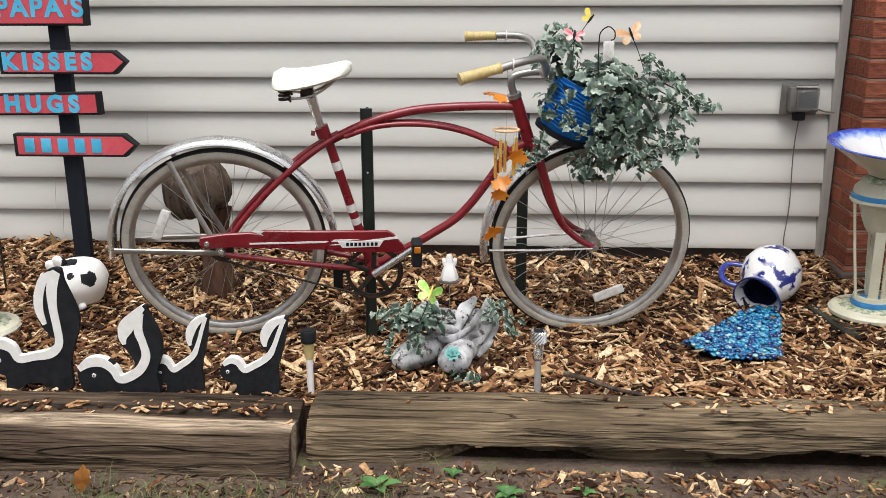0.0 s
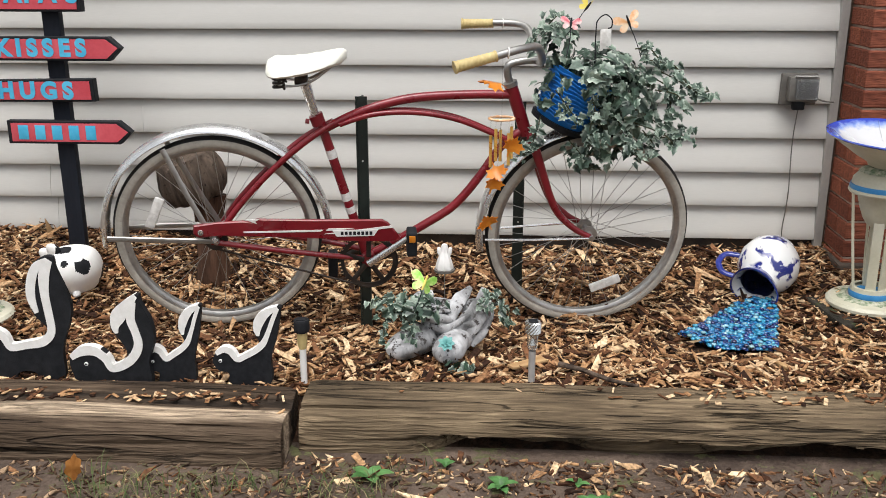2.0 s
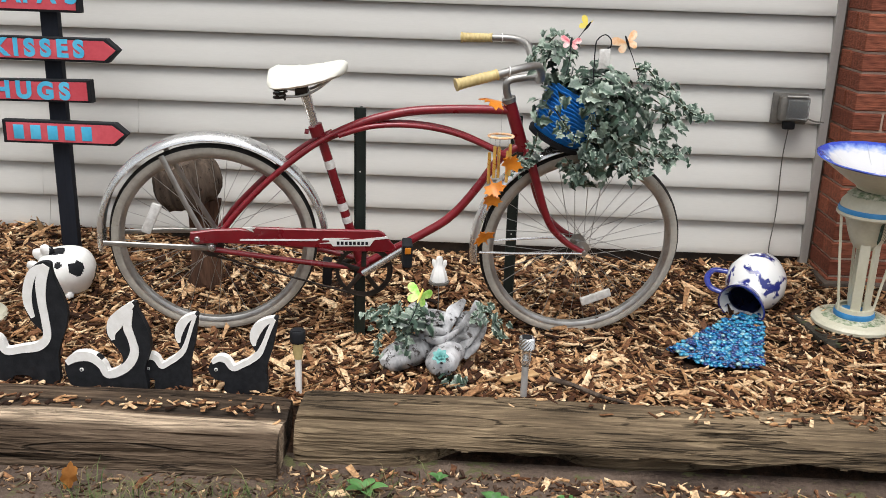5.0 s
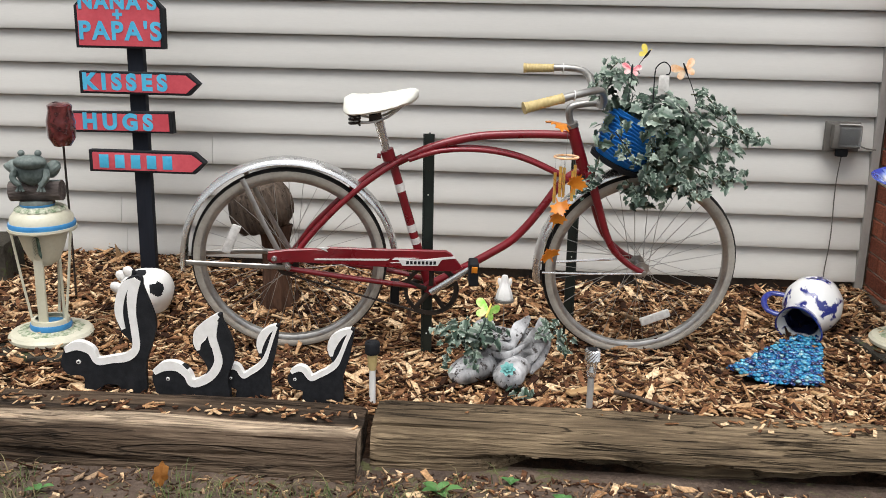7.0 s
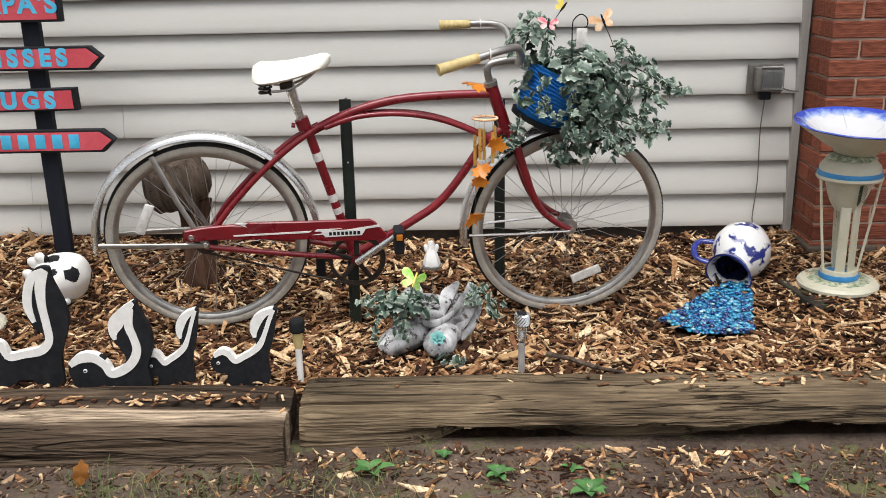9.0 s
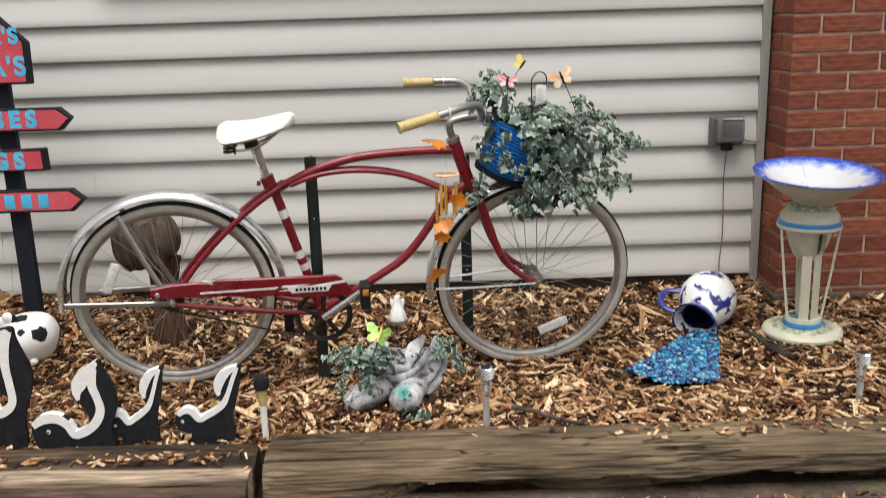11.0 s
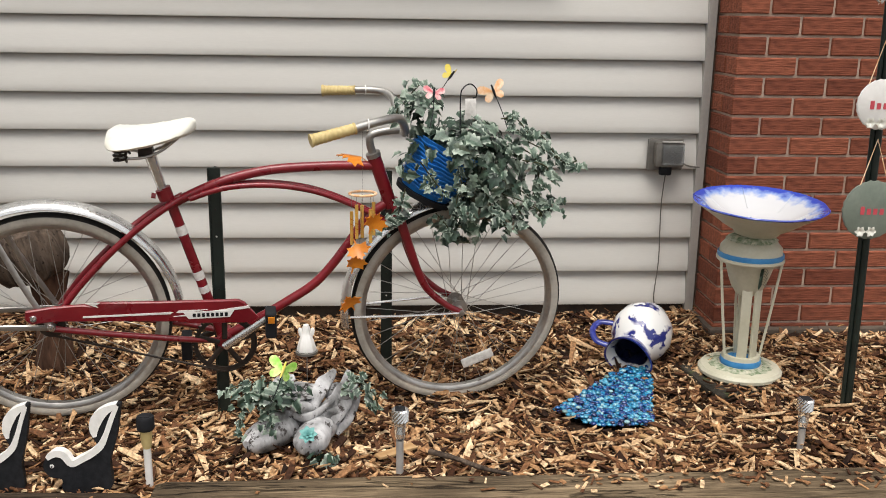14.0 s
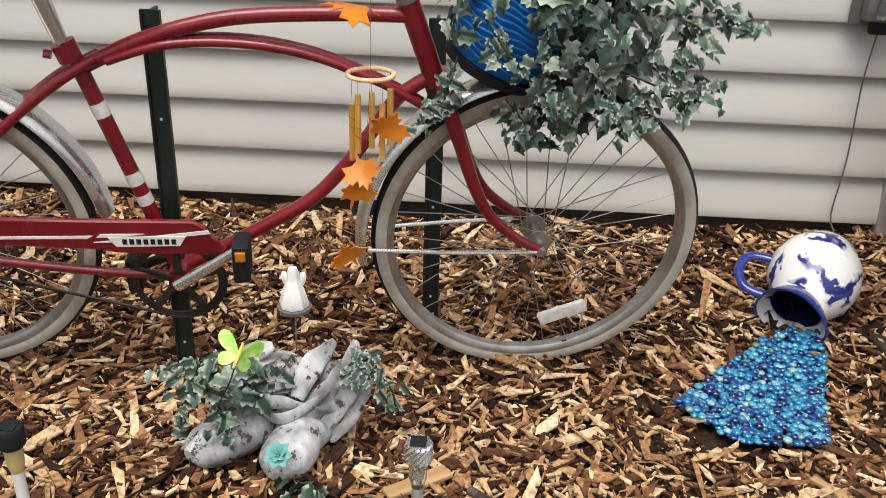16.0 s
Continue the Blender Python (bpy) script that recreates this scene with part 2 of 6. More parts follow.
def variegate(mat, pale, inner, outer, most):
    """Pale margins on a leaf one unit long, its midrib on the local y axis."""
    n, l = mat.node_tree.nodes, mat.node_tree.links
    p = n["Principled BSDF"]
    base = p.inputs["Base Color"].links[0].from_socket
    sep = n.new("ShaderNodeSeparateXYZ")
    l.new(n.new("ShaderNodeTexCoord").outputs["Object"], sep.inputs[0])
    side = n.new("ShaderNodeMath")
    side.operation = "ABSOLUTE"
    l.new(sep.outputs["X"], side.inputs[0])
    edge = ramp_node(n, [(inner, (0, 0, 0)), (outer, (most,) * 3)])
    l.new(side.outputs[0], edge.inputs["Fac"])
    mix = n.new("ShaderNodeMixRGB")
    l.new(edge.outputs[0], mix.inputs["Fac"])
    l.new(base, mix.inputs["Color1"])
    mix.inputs["Color2"].default_value = (*pale, 1)
    l.new(mix.outputs[0], p.inputs["Base Color"])


variegate(LEAF, (0.42, 0.50, 0.41), 0.20, 0.42, 0.75)
VINE = surf("vine stem", (0.03, 0.035, 0.018), (0.07, 0.07, 0.035), 30, 0.7)
# Dark patches paint in the crevice shade along with the worn paint.
BOOT = surf("painted concrete", (0.13, 0.13, 0.13), (0.56, 0.56, 0.57), 15, 0.75, bump=0.8, fine=55, stretch=(1, 1, 0.5), patch=(0.055, 0.048, 0.046), patch_at=0.55, depth=0.006)
STUMP = surf("weathered log", (0.020, 0.014, 0.011), (0.135, 0.100, 0.076), 26, 0.9, bump=1.0, fine=60, stretch=(1, 1, 0.16), patch=(0.018, 0.013, 0.010), patch_at=0.58, depth=0.016)
STONE = surf("mossy slab", (0.018, 0.016, 0.012), (0.065, 0.056, 0.044), 10, 0.9, bump=0.7, patch=(0.055, 0.065, 0.028), patch_at=0.56, depth=0.008)
FROG = surf("weathered resin", (0.045, 0.065, 0.058), (0.19, 0.225, 0.21), 11, 0.55, bump=0.3, depth=0.004)
ORANGE = surf("orange acrylic", (0.70, 0.19, 0.01), (0.90, 0.34, 0.03), 20, 0.3, bump=0.0)
ORANGE.node_tree.nodes["Principled BSDF"].inputs["Transmission Weight"].default_value = 0.3
GOLD = surf("brass tube", (0.62, 0.34, 0.06), (0.80, 0.52, 0.14), 20, 0.35, 0.4, bump=0.0)
NEON = surf("lime plastic", (0.28, 0.66, 0.08), (0.72, 0.88, 0.34), 45, 0.4, bump=0.0)
YELLOW = surf("yellow wing", (0.75, 0.60, 0.08), (0.85, 0.72, 0.2), 12, 0.5, bump=0.0)
PEACH = surf("peach wing", (0.80, 0.40, 0.16), (0.90, 0.72, 0.52), 60, 0.5, bump=0.0)
ROSE = surf("rose wing", (0.55, 0.05, 0.09), (0.85, 0.60, 0.58), 60, 0.5, bump=0.0)
PLASTIC_GREY = surf("grey plastic", (0.085, 0.08, 0.07), (0.155, 0.145, 0.13), 12, 0.5, bump=0.08, depth=0.002)
# Pale patches put the bright reflections on the jar into its colour.
RED_LACQUER = surf("red mosaic glass", (0.03, 0.006, 0.008), (0.24, 0.05, 0.05), 30, 0.10, 0.45, bump=0.15, coat=1.0, patch=(0.45, 0.36, 0.34), patch_at=0.64, rough_span=0.03)
GREY_GREEN = surf("grey-green slate paint", (0.13, 0.16, 0.13), (0.20, 0.23, 0.19), 8, 0.6, bump=0.1)
DRY_LEAF = surf("dry oak leaf", (0.36, 0.14, 0.03), (0.50, 0.23, 0.06), 30, 0.7, bump=0.2)
WEED = varied("weed leaf", [(0, (0.05, 0.14, 0.035)), (1, (0.10, 0.24, 0.07))], "object", 0.5, 60, 0.2)
GRASS = varied("dry grass", [(0, (0.045, 0.085, 0.022)), (0.5, (0.12, 0.15, 0.055)), (1, (0.28, 0.22, 0.12))], "island", 0.7, 60, 0.1)
BEADS = varied("glass beads", [(0, (0.003, 0.008, 0.06)), (0.12, (0.004, 0.03, 0.17)), (0.3, (0.008, 0.12, 0.33)), (0.62, (0.016, 0.22, 0.42)), (0.84, (0.07, 0.36, 0.52)), (0.95, (0.32, 0.55, 0.63)), (1, (0.05, 0.12, 0.07))], "island", 0.08, 60, 0.0, (1, 1, 1), 0.1)
_p = BEADS.node_tree.nodes["Principled BSDF"]
_p.inputs["Coat Weight"].default_value = 0.8
_p.inputs["Transmission Weight"].default_value = 0.15


def glass_material():
    m, n, l, p = node_material("clear glass")
    p.inputs["Base Color"].default_value = (0.9, 0.92, 0.92, 1)
    p.inputs["Roughness"].default_value = 0.06
    p.inputs["Transmission Weight"].default_value = 0.9
    p.inputs["IOR"].default_value = 1.3
    return m


GLASS = glass_material()


def window_glass():
    m, n, l, p = node_material("window glass")
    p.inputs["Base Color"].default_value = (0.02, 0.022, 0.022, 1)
    p.inputs["Roughness"].default_value = 0.03
    p.inputs["Transmission Weight"].default_value = 0.5
    return m


PANE = window_glass()


def delft_material():
    """White glaze with cobalt scrolls: thin wandering lines and scattered blots."""
    m, n, l, p = node_material("white and cobalt glaze")
    tc = n.new("ShaderNodeTexCoord")
    v = n.new("ShaderNodeTexVoronoi")
    v.feature = "DISTANCE_TO_EDGE"
    v.inputs["Scale"].default_value = 7.5
    nz = n.new("ShaderNodeTexNoise")
    nz.inputs["Scale"].default_value = 30
    nz.inputs["Detail"].default_value = 4
    mixv = n.new("ShaderNodeMixRGB")
    mixv.inputs["Fac"].default_value = 0.07
    l.new(tc.outputs["Object"], mixv.inputs["Color1"])
    l.new(nz.outputs["Color"], mixv.inputs["Color2"])
    l.new(tc.outputs["Object"], nz.inputs["Vector"])
    l.new(mixv.outputs[0], v.inputs["Vector"])
    r = ramp_node(n, [(0.05, (0.015, 0.022, 0.18)), (0.095, (0.74, 0.74, 0.74))])
    l.new(v.outputs["Distance"], r.inputs["Fac"])
    n2 = n.new("ShaderNodeTexNoise")
    n2.inputs["Scale"].default_value = 8
    l.new(tc.outputs["Object"], n2.inputs["Vector"])
    gate = ramp_node(n, [(0.46, (0, 0, 0)), (0.51, (1, 1, 1))])
    l.new(n2.outputs["Fac"], gate.inputs["Fac"])
    mc = n.new("ShaderNodeMixRGB")
    l.new(gate.outputs["Color"], mc.inputs["Fac"])
    mc.inputs["Color1"].default_value = (0.76, 0.76, 0.75, 1)
    l.new(r.outputs["Color"], mc.inputs["Color2"])
    l.new(mc.outputs[0], p.inputs["Base Color"])
    p.inputs["Roughness"].default_value = 0.16
    p.inputs["Coat Weight"].default_value = 0.5
    return m


DELFT = delft_material()
# Near-black navy for the pitcher's lining: the mouth's shade put into colour.
MOUTH_SHADE = surf("navy mouth shade", (0.003, 0.004, 0.02), (0.01, 0.014, 0.05), 14, 0.3, bump=0.0)
COBALT = surf("cobalt glaze", (0.012, 0.02, 0.15), (0.03, 0.045, 0.28), 14, 0.18, bump=0.0, coat=0.5)


def bowl_material():
    """White inside, cobalt feathering towards the rim."""
    m, n, l, p = node_material("white bowl with cobalt rim")
    tc = n.new("ShaderNodeTexCoord")
    sep = n.new("ShaderNodeSeparateXYZ")
    l.new(tc.outputs["Object"], sep.inputs[0])
    ln = n.new("ShaderNodeVectorMath")
    ln.operation = "LENGTH"
    flat = n.new("ShaderNodeCombineXYZ")
    l.new(sep.outputs["X"], flat.inputs["X"])
    l.new(sep.outputs["Y"], flat.inputs["Y"])
    l.new(flat.outputs[0], ln.inputs[0])
    nz = n.new("ShaderNodeTexNoise")
    nz.inputs["Scale"].default_value, nz.inputs["Detail"].default_value = 26, 3
    l.new(tc.outputs["Object"], nz.inputs["Vector"])
    ad = n.new("ShaderNodeMath")
    ad.operation = "MULTIPLY_ADD"
    l.new(nz.outputs["Fac"], ad.inputs[0])
    ad.inputs[1].default_value = 0.075
    l.new(ln.outputs["Value"], ad.inputs[2])
    r = ramp_node(n, [(0.208, (0.60, 0.61, 0.63)), (0.228, (0.22, 0.32, 0.62)), (0.246, (0.035, 0.07, 0.42))])
    l.new(ad.outputs[0], r.inputs["Fac"])
    l.new(r.outputs[0], p.inputs["Base Color"])
    p.inputs["Roughness"].default_value = 0.12
    p.inputs["Coat Weight"].default_value = 0.5
    return m


BOWL = bowl_material()


# ---- mesh helpers ----
def mesh_from(bm, name, mats, smooth=True):
    me = bpy.data.meshes.new(name)
    bm.to_mesh(me)
    bm.free()
    for m in mats if isinstance(mats, (list, tuple)) else [mats]:
        me.materials.append(m)
    if smooth:
        me.shade_smooth()
        me.set_sharp_from_angle(angle=radians(38))
    return me


def part(name, bm, material, parent, label="", m=None, smooth=True):
    ob = new(name, mesh_from(bm, name, material, smooth))
    ob.parent = parent
    if m is not None:
        ob.matrix_basis = m
    if label:
        ob["label"] = label
    return ob


def thing(name, m, label, category, group="", kind=""):
    ob = new(name)
    ob.empty_display_size = 0.05
    ob.matrix_basis = m
    return tagged(ob, label, category, group, kind)


def solid(name, bm, material, m, label, category, group="", kind="", smooth=True):
    ob = new(name, mesh_from(bm, name, material, smooth))
    ob.matrix_basis = m
    return tagged(ob, label, category, group, kind)


def box(x0, x1, y0, y1, z0, z1, bevel=0.0, seg=2, bm=None, m=None):
    b = bm or bmesh.new()
    got = bmesh.ops.create_cube(b, size=1, matrix=(m or Matrix()) @ Matrix.LocRotScale(((x0 + x1) / 2, (y0 + y1) / 2, (z0 + z1) / 2), None, (x1 - x0, y1 - y0, z1 - z0)))
    if bevel:
        edges = {e for v in got["verts"] for e in v.link_edges}
        bmesh.ops.bevel(b, geom=list(edges), offset=bevel, segments=seg, affect="EDGES", profile=0.6)
    return b


def smooth_path(pts, n=6, closed=False):
    """Catmull-Rom through the points."""
    pts = [Vector(p) for p in pts]
    out = []
    count = len(pts)
    for i in range(count if closed else count - 1):
        if closed:
            a, b, c, d = pts[i - 1], pts[i], pts[(i + 1) % count], pts[(i + 2) % count]
        else:
            a, b, c, d = pts[max(i - 1, 0)], pts[i], pts[i + 1], pts[min(i + 2, count - 1)]
        for k in range(n):
            t = k / n
            out.append(0.5 * (2 * b + (c - a) * t + (2 * a - 5 * b + 4 * c - d) * t * t + (3 * b - a - 3 * c + d) * t ** 3))
    if not closed:
        out.append(pts[-1])
    return out


def sweep(path, radius, seg=10, bm=None, closed=False, flat=1.0, caps=True):
    """A tube along the path; radius is one number or a function of 0..1; flat squeezes it across its second axis."""
    b = bm or bmesh.new()
    path = [Vector(p) for p in path]
    n = len(path)
    rings = []
    up = None
    for i, p in enumerate(path):
        if closed:
            d = (path[(i + 1) % n] - path[i - 1]).normalized()
        else:
            d = (path[min(i + 1, n - 1)] - path[max(i - 1, 0)]).normalized()
        if up is None:
            up = Vector((0, 1, 0)) if abs(d.y) < 0.9 else Vector((1, 0, 0))
        side = d.cross(up).normalized()
        up = side.cross(d).normalized()
        r = radius(i / max(n - 1, 1)) if callable(radius) else radius
        rings.append([b.verts.new(p + (side * math.cos(a) + up * math.sin(a) * flat) * r) for a in (2 * math.pi * k / seg for k in range(seg))])
    for i in range(n if closed else n - 1):
        r0, r1 = rings[i], rings[(i + 1) % n]
        for k in range(seg):
            b.faces.new((r0[k], r0[(k + 1) % seg], r1[(k + 1) % seg], r1[k]))
    if caps and not closed:
        b.faces.new(rings[0][::-1])
        b.faces.new(rings[-1])
    bmesh.ops.recalc_face_normals(b, faces=b.faces)
    return b


def lathe(profile, seg=40, bm=None, m=None, wobble=None):
    """Turns (radius, height) pairs about z."""
    b = bm or bmesh.new()
    m = m or Matrix()
    rings = []
    for r, z in profile:
        if r < 1e-5:
            rings.append([b.verts.new(m @ Vector((0, 0, z)))])
        else:
            ring = []
            for k in range(seg):
                a = 2 * math.pi * k / seg
                rr = r * (wobble(a, z) if wobble else 1)
                ring.append(b.verts.new(m @ Vector((rr * math.cos(a), rr * math.sin(a), z))))
            rings.append(ring)
    for r0, r1 in zip(rings, rings[1:]):
        for k in range(seg):
            q = (k + 1) % seg
            if len(r0) == 1 and len(r1) == 1:
                continue
            if len(r0) == 1:
                b.faces.new((r0[0], r1[q], r1[k]))
            elif len(r1) == 1:
                b.faces.new((r0[k], r0[q], r1[0]))
            else:
                b.faces.new((r0[k], r0[q], r1[q], r1[k]))
    bmesh.ops.recalc_face_normals(b, faces=b.faces)
    return b


def slab(outline, y0, y1, bm=None, bevel=0.0):
    """A board cut to an outline of (x, z) pairs, from y0 (front) to y1."""
    b = bm or bmesh.new()
    front = [b.verts.new((x, y0, z)) for x, z in outline]
    back = [b.verts.new((x, y1, z)) for x, z in outline]
    f = b.faces.new(front)
    g = b.faces.new(back[::-1])
    n = len(outline)
    for i in range(n):
        b.faces.new((front[i], back[i], back[(i + 1) % n], front[(i + 1) % n]))
    bmesh.ops.recalc_face_normals(b, faces=b.faces)
    if bevel:
        bmesh.ops.bevel(b, geom=list(set(f.edges) | set(g.edges)), offset=bevel, segments=1, affect="EDGES")
    bmesh.ops.triangulate(b, faces=[x for x in b.faces if len(x.verts) > 4])
    return b


def ball(r, m=None, u=16, v=10, bm=None):
    b = bm or bmesh.new()
    bmesh.ops.create_uvsphere(b, u_segments=u, v_segments=v, radius=r, matrix=m or Matrix())
    return b


def roughen(b, amount, scale, seed=0):
    for v in b.verts:
        v.co += noise.noise_vector(v.co * scale + Vector((seed, 0, 0))) * amount
    return b


def lettering(words, size, depth=0.0015, bold=0.0, space=1.12):
    cu = bpy.data.curves.new("lettering", "FONT")
    cu.body, cu.size, cu.extrude, cu.offset = words, size, depth, bold
    cu.align_x, cu.align_y, cu.space_character = "CENTER", "CENTER", space
    tmp = bpy.data.objects.new("lettering", cu)
    me = bpy.data.meshes.new_from_object(tmp)
    bpy.data.objects.remove(tmp)
    b = bmesh.new()
    b.from_mesh(me)
    bpy.data.meshes.remove(me)
    bmesh.ops.transform(b, matrix=Matrix.Rotation(radians(90), 4, "X"), verts=b.verts)
    return b


def bed_height(x, y):
    """Top of the ground: yard soil in front of the ties, the mulch bed behind them, rising a little to the house."""
    if y < 2.235:
        return -0.065 + 0.012 * noise.noise(Vector((x * 2.2, y * 2.2, 0)))
    if y < 2.395:
        return -0.065 + max(0.0, y - 2.345) / 0.05 * 0.077
    z = 0.012 - 0.042 * min(1.0, max(0.0, (y - 2.62) / 0.25)) * (1 - 0.5 * min(1.0, max(0.0, (0.1 - x) / 0.5))) + max(0.0, y - 3.05) * 0.13
    side = min(1.0, max(0.0, (x - 1.25) / 0.22)) + min(1.0, max(0.0, (-x - 0.92) / 0.25))
    z += 0.068 * side * min(1.0, max(0.0, (y - 2.5) / 0.3)) * (1 - 0.6 * min(1.0, max(0.0, (y - 3.1) / 0.4)))
    return z + 0.009 * noise.noise(Vector((x * 3, y * 3, 4)))


# ---- ground ----
def ground_sheet():
    b = bmesh.new()
    xs = [-400, -60, -12, -5] + [-3 + 0.06 * i for i in range(101)] + [5, 12, 60, 400]
    ys = [-400, -60, -12, -4, -1, 0.5, 1.2] + [1.6 + 0.05 * i for i in range(44)] + [4.2, 12, 60, 400]
    grid = [[b.verts.new((x, y, bed_height(x, min(y, 3.8)))) for x in xs] for y in ys]
    for j in range(len(ys) - 1):
        for i in range(len(xs) - 1):
            f = b.faces.new((grid[j][i], grid[j][i + 1], grid[j + 1][i + 1], grid[j + 1][i]))
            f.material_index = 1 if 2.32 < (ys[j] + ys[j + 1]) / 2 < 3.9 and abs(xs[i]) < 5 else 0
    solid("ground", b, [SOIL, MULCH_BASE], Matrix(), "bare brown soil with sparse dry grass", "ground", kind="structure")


ground_sheet()

WALL_Y, LAP, LAP0 = 3.672, 0.130, 0.110


# ---- house wall ----
def siding_wall():
    wall = solid("wall_north", box(-4.5, 1.55, WALL_Y + 0.03, WALL_Y + 0.2, 0.0, 4.2), SIDING, Matrix(), "pale grey horizontal vinyl lap siding", "wall", kind="structure", smooth=False)
    w0, w1, wz = -0.93, 1.005, 1.31

    def lap(x0, x1, z0, z1):
        b = bmesh.new()
        h = z1 - z0
        pts = [(WALL_Y - 0.004, z0 + 0.005), (WALL_Y - 0.0155, z0), (WALL_Y - 0.0170, z0 + 0.005)] + [(WALL_Y - 0.017 + 0.026 * q ** 1.6, z0 + h * q) for q in (0.2, 0.35, 0.5, 0.62, 0.73, 0.83, 0.92)] + [(WALL_Y + 0.010, z1 - 0.004), (WALL_Y + 0.022, z1 - 0.006), (WALL_Y + 0.027, z1 + 0.003), (WALL_Y + 0.027, z0 + 0.004)]
        a = [b.verts.new((x0, y, z)) for y, z in pts]
        c = [b.verts.new((x1, y, z)) for y, z in pts]
        n = len(pts)
        for i in range(n):
            b.faces.new((a[i], a[(i + 1) % n], c[(i + 1) % n], c[i]))
        b.faces.new(a[::-1])
        b.faces.new(c)
        bmesh.ops.recalc_face_normals(b, faces=b.faces)
        return b

    joints = {1: -1.442, 0: -1.425, 3: -1.045, 6: -2.3, 9: -2.6}
    for k in range(26):
        z0 = LAP0 + k * LAP
        if z0 + LAP > wz and z0 < 2.56:
            spans = [(-4.5, w0), (w1, 1.53)]
        else:
            e = [-4.5] + ([joints[k]] if k in joints else []) + [1.53]
            spans = list(zip(e, e[1:]))
        for s, (x0, x1) in enumerate(spans):
            z1 = z0 + LAP
            part("siding_panel", lap(x0 + (0.0012 if s else 0), x1, z0, z1), SIDING, wall)
    # strip of the cut panel below the window
    k = int((wz - LAP0) / LAP)
    z0 = LAP0 + k * LAP
    if wz - z0 > 0.01:
        part("siding_panel", lap(w0, w1, z0, wz), SIDING, wall)
    # Solid strip whose dark colour stands for the shade in the gap.
    solid("trim", box(-4.5, 1.53, WALL_Y + 0.002, WALL_Y + 0.03, 0.03, LAP0 + 0.004), RUSTY, Matrix(), "dark strip painting the shade of the foundation gap under the siding", "trim", kind="structure")
    b = box(1.530, 1.544, WALL_Y - 0.024, WALL_Y + 0.03, 0.085, 4.2)
    box(1.544, 1.562, WALL_Y - 0.018, WALL_Y + 0.03, 0.085, 4.2, bm=b)
    solid("trim", b, TRIM, Matrix(), "grey aluminium corner channel closing the siding", "trim", kind="structure", smooth=False)
    return wall


siding_wall()


def window():
    x0, x1, z0, z1 = -0.937, 1.012, 1.298, 2.56
    win = thing("window_1", pose(0, WALL_Y, 0), "white triple casement window in a cream casing", "window", kind="structure")
    y = -0.035
    part("window_sill", box(x0 + 0.03, x1 - 0.03, y - 0.016, 0.03, z0, z0 + 0.028, 0.004), WINDOW_CASING, win)
    part("window_sill", box(x0 + 0.03, x1 - 0.03, y - 0.004, 0.03, z0 + 0.030, z0 + 0.047, 0.003), WINDOW_CASING, win)
    part("casing", box(x0, x0 + 0.045, y - 0.012, 0.03, z0 + 0.002, z1, 0.004), WINDOW_CASING, win)
    part("casing", box(x1 - 0.045, x1, y - 0.012, 0.03, z0 + 0.002, z1, 0.004), WINDOW_CASING, win)
    part("casing", box(x0, x1, y - 0.012, 0.03, z1, z1 + 0.05, 0.004), WINDOW_CASING, win)
    zb = z0 + 0.050
    edges = [x0 + 0.047, -0.275, 0.359, x1 - 0.047]
    for i in (1, 2):
        part("mullion", box(edges[i] - 0.021, edges[i] + 0.021, y + 0.004, 0.05, zb, z1, 0.003), WINDOW_WHITE, win)
    for i in range(3):
        a = edges[i] + (0.024 if i else 0.004)
        c = edges[i + 1] - (0.024 if i < 2 else 0.004)
        w = 0.058
        b = box(a, a + w, y + 0.010, 0.04, zb + 0.006, z1 - 0.01, 0.004)
        box(c - w, c, y + 0.010, 0.04, zb + 0.006, z1 - 0.01, 0.004, bm=b)
        box(a + w, c - w, y + 0.011, 0.04, zb + 0.006, zb + 0.006 + w, 0.004, bm=b)
        box(a + w, c - w, y + 0.011, 0.04, z1 - 0.01 - w, z1 - 0.01, 0.004, bm=b)
        sash = part("sash", b, WINDOW_WHITE, win)
        part("gasket", box(a - 0.004, c + 0.004, y + 0.022, 0.045, zb, zb + 0.005), RUBBER, sash)
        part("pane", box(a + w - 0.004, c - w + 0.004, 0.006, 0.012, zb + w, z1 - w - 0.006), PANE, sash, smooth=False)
    # Flat sheet; the darkness of the unlit interior is painted as its colour.
    part("room", box(x0 + 0.03, x1 - 0.03, 0.05, 0.06, zb, z1), ROOM_DARK, win, "near-black panel standing for the unlit room behind the glass")


window()


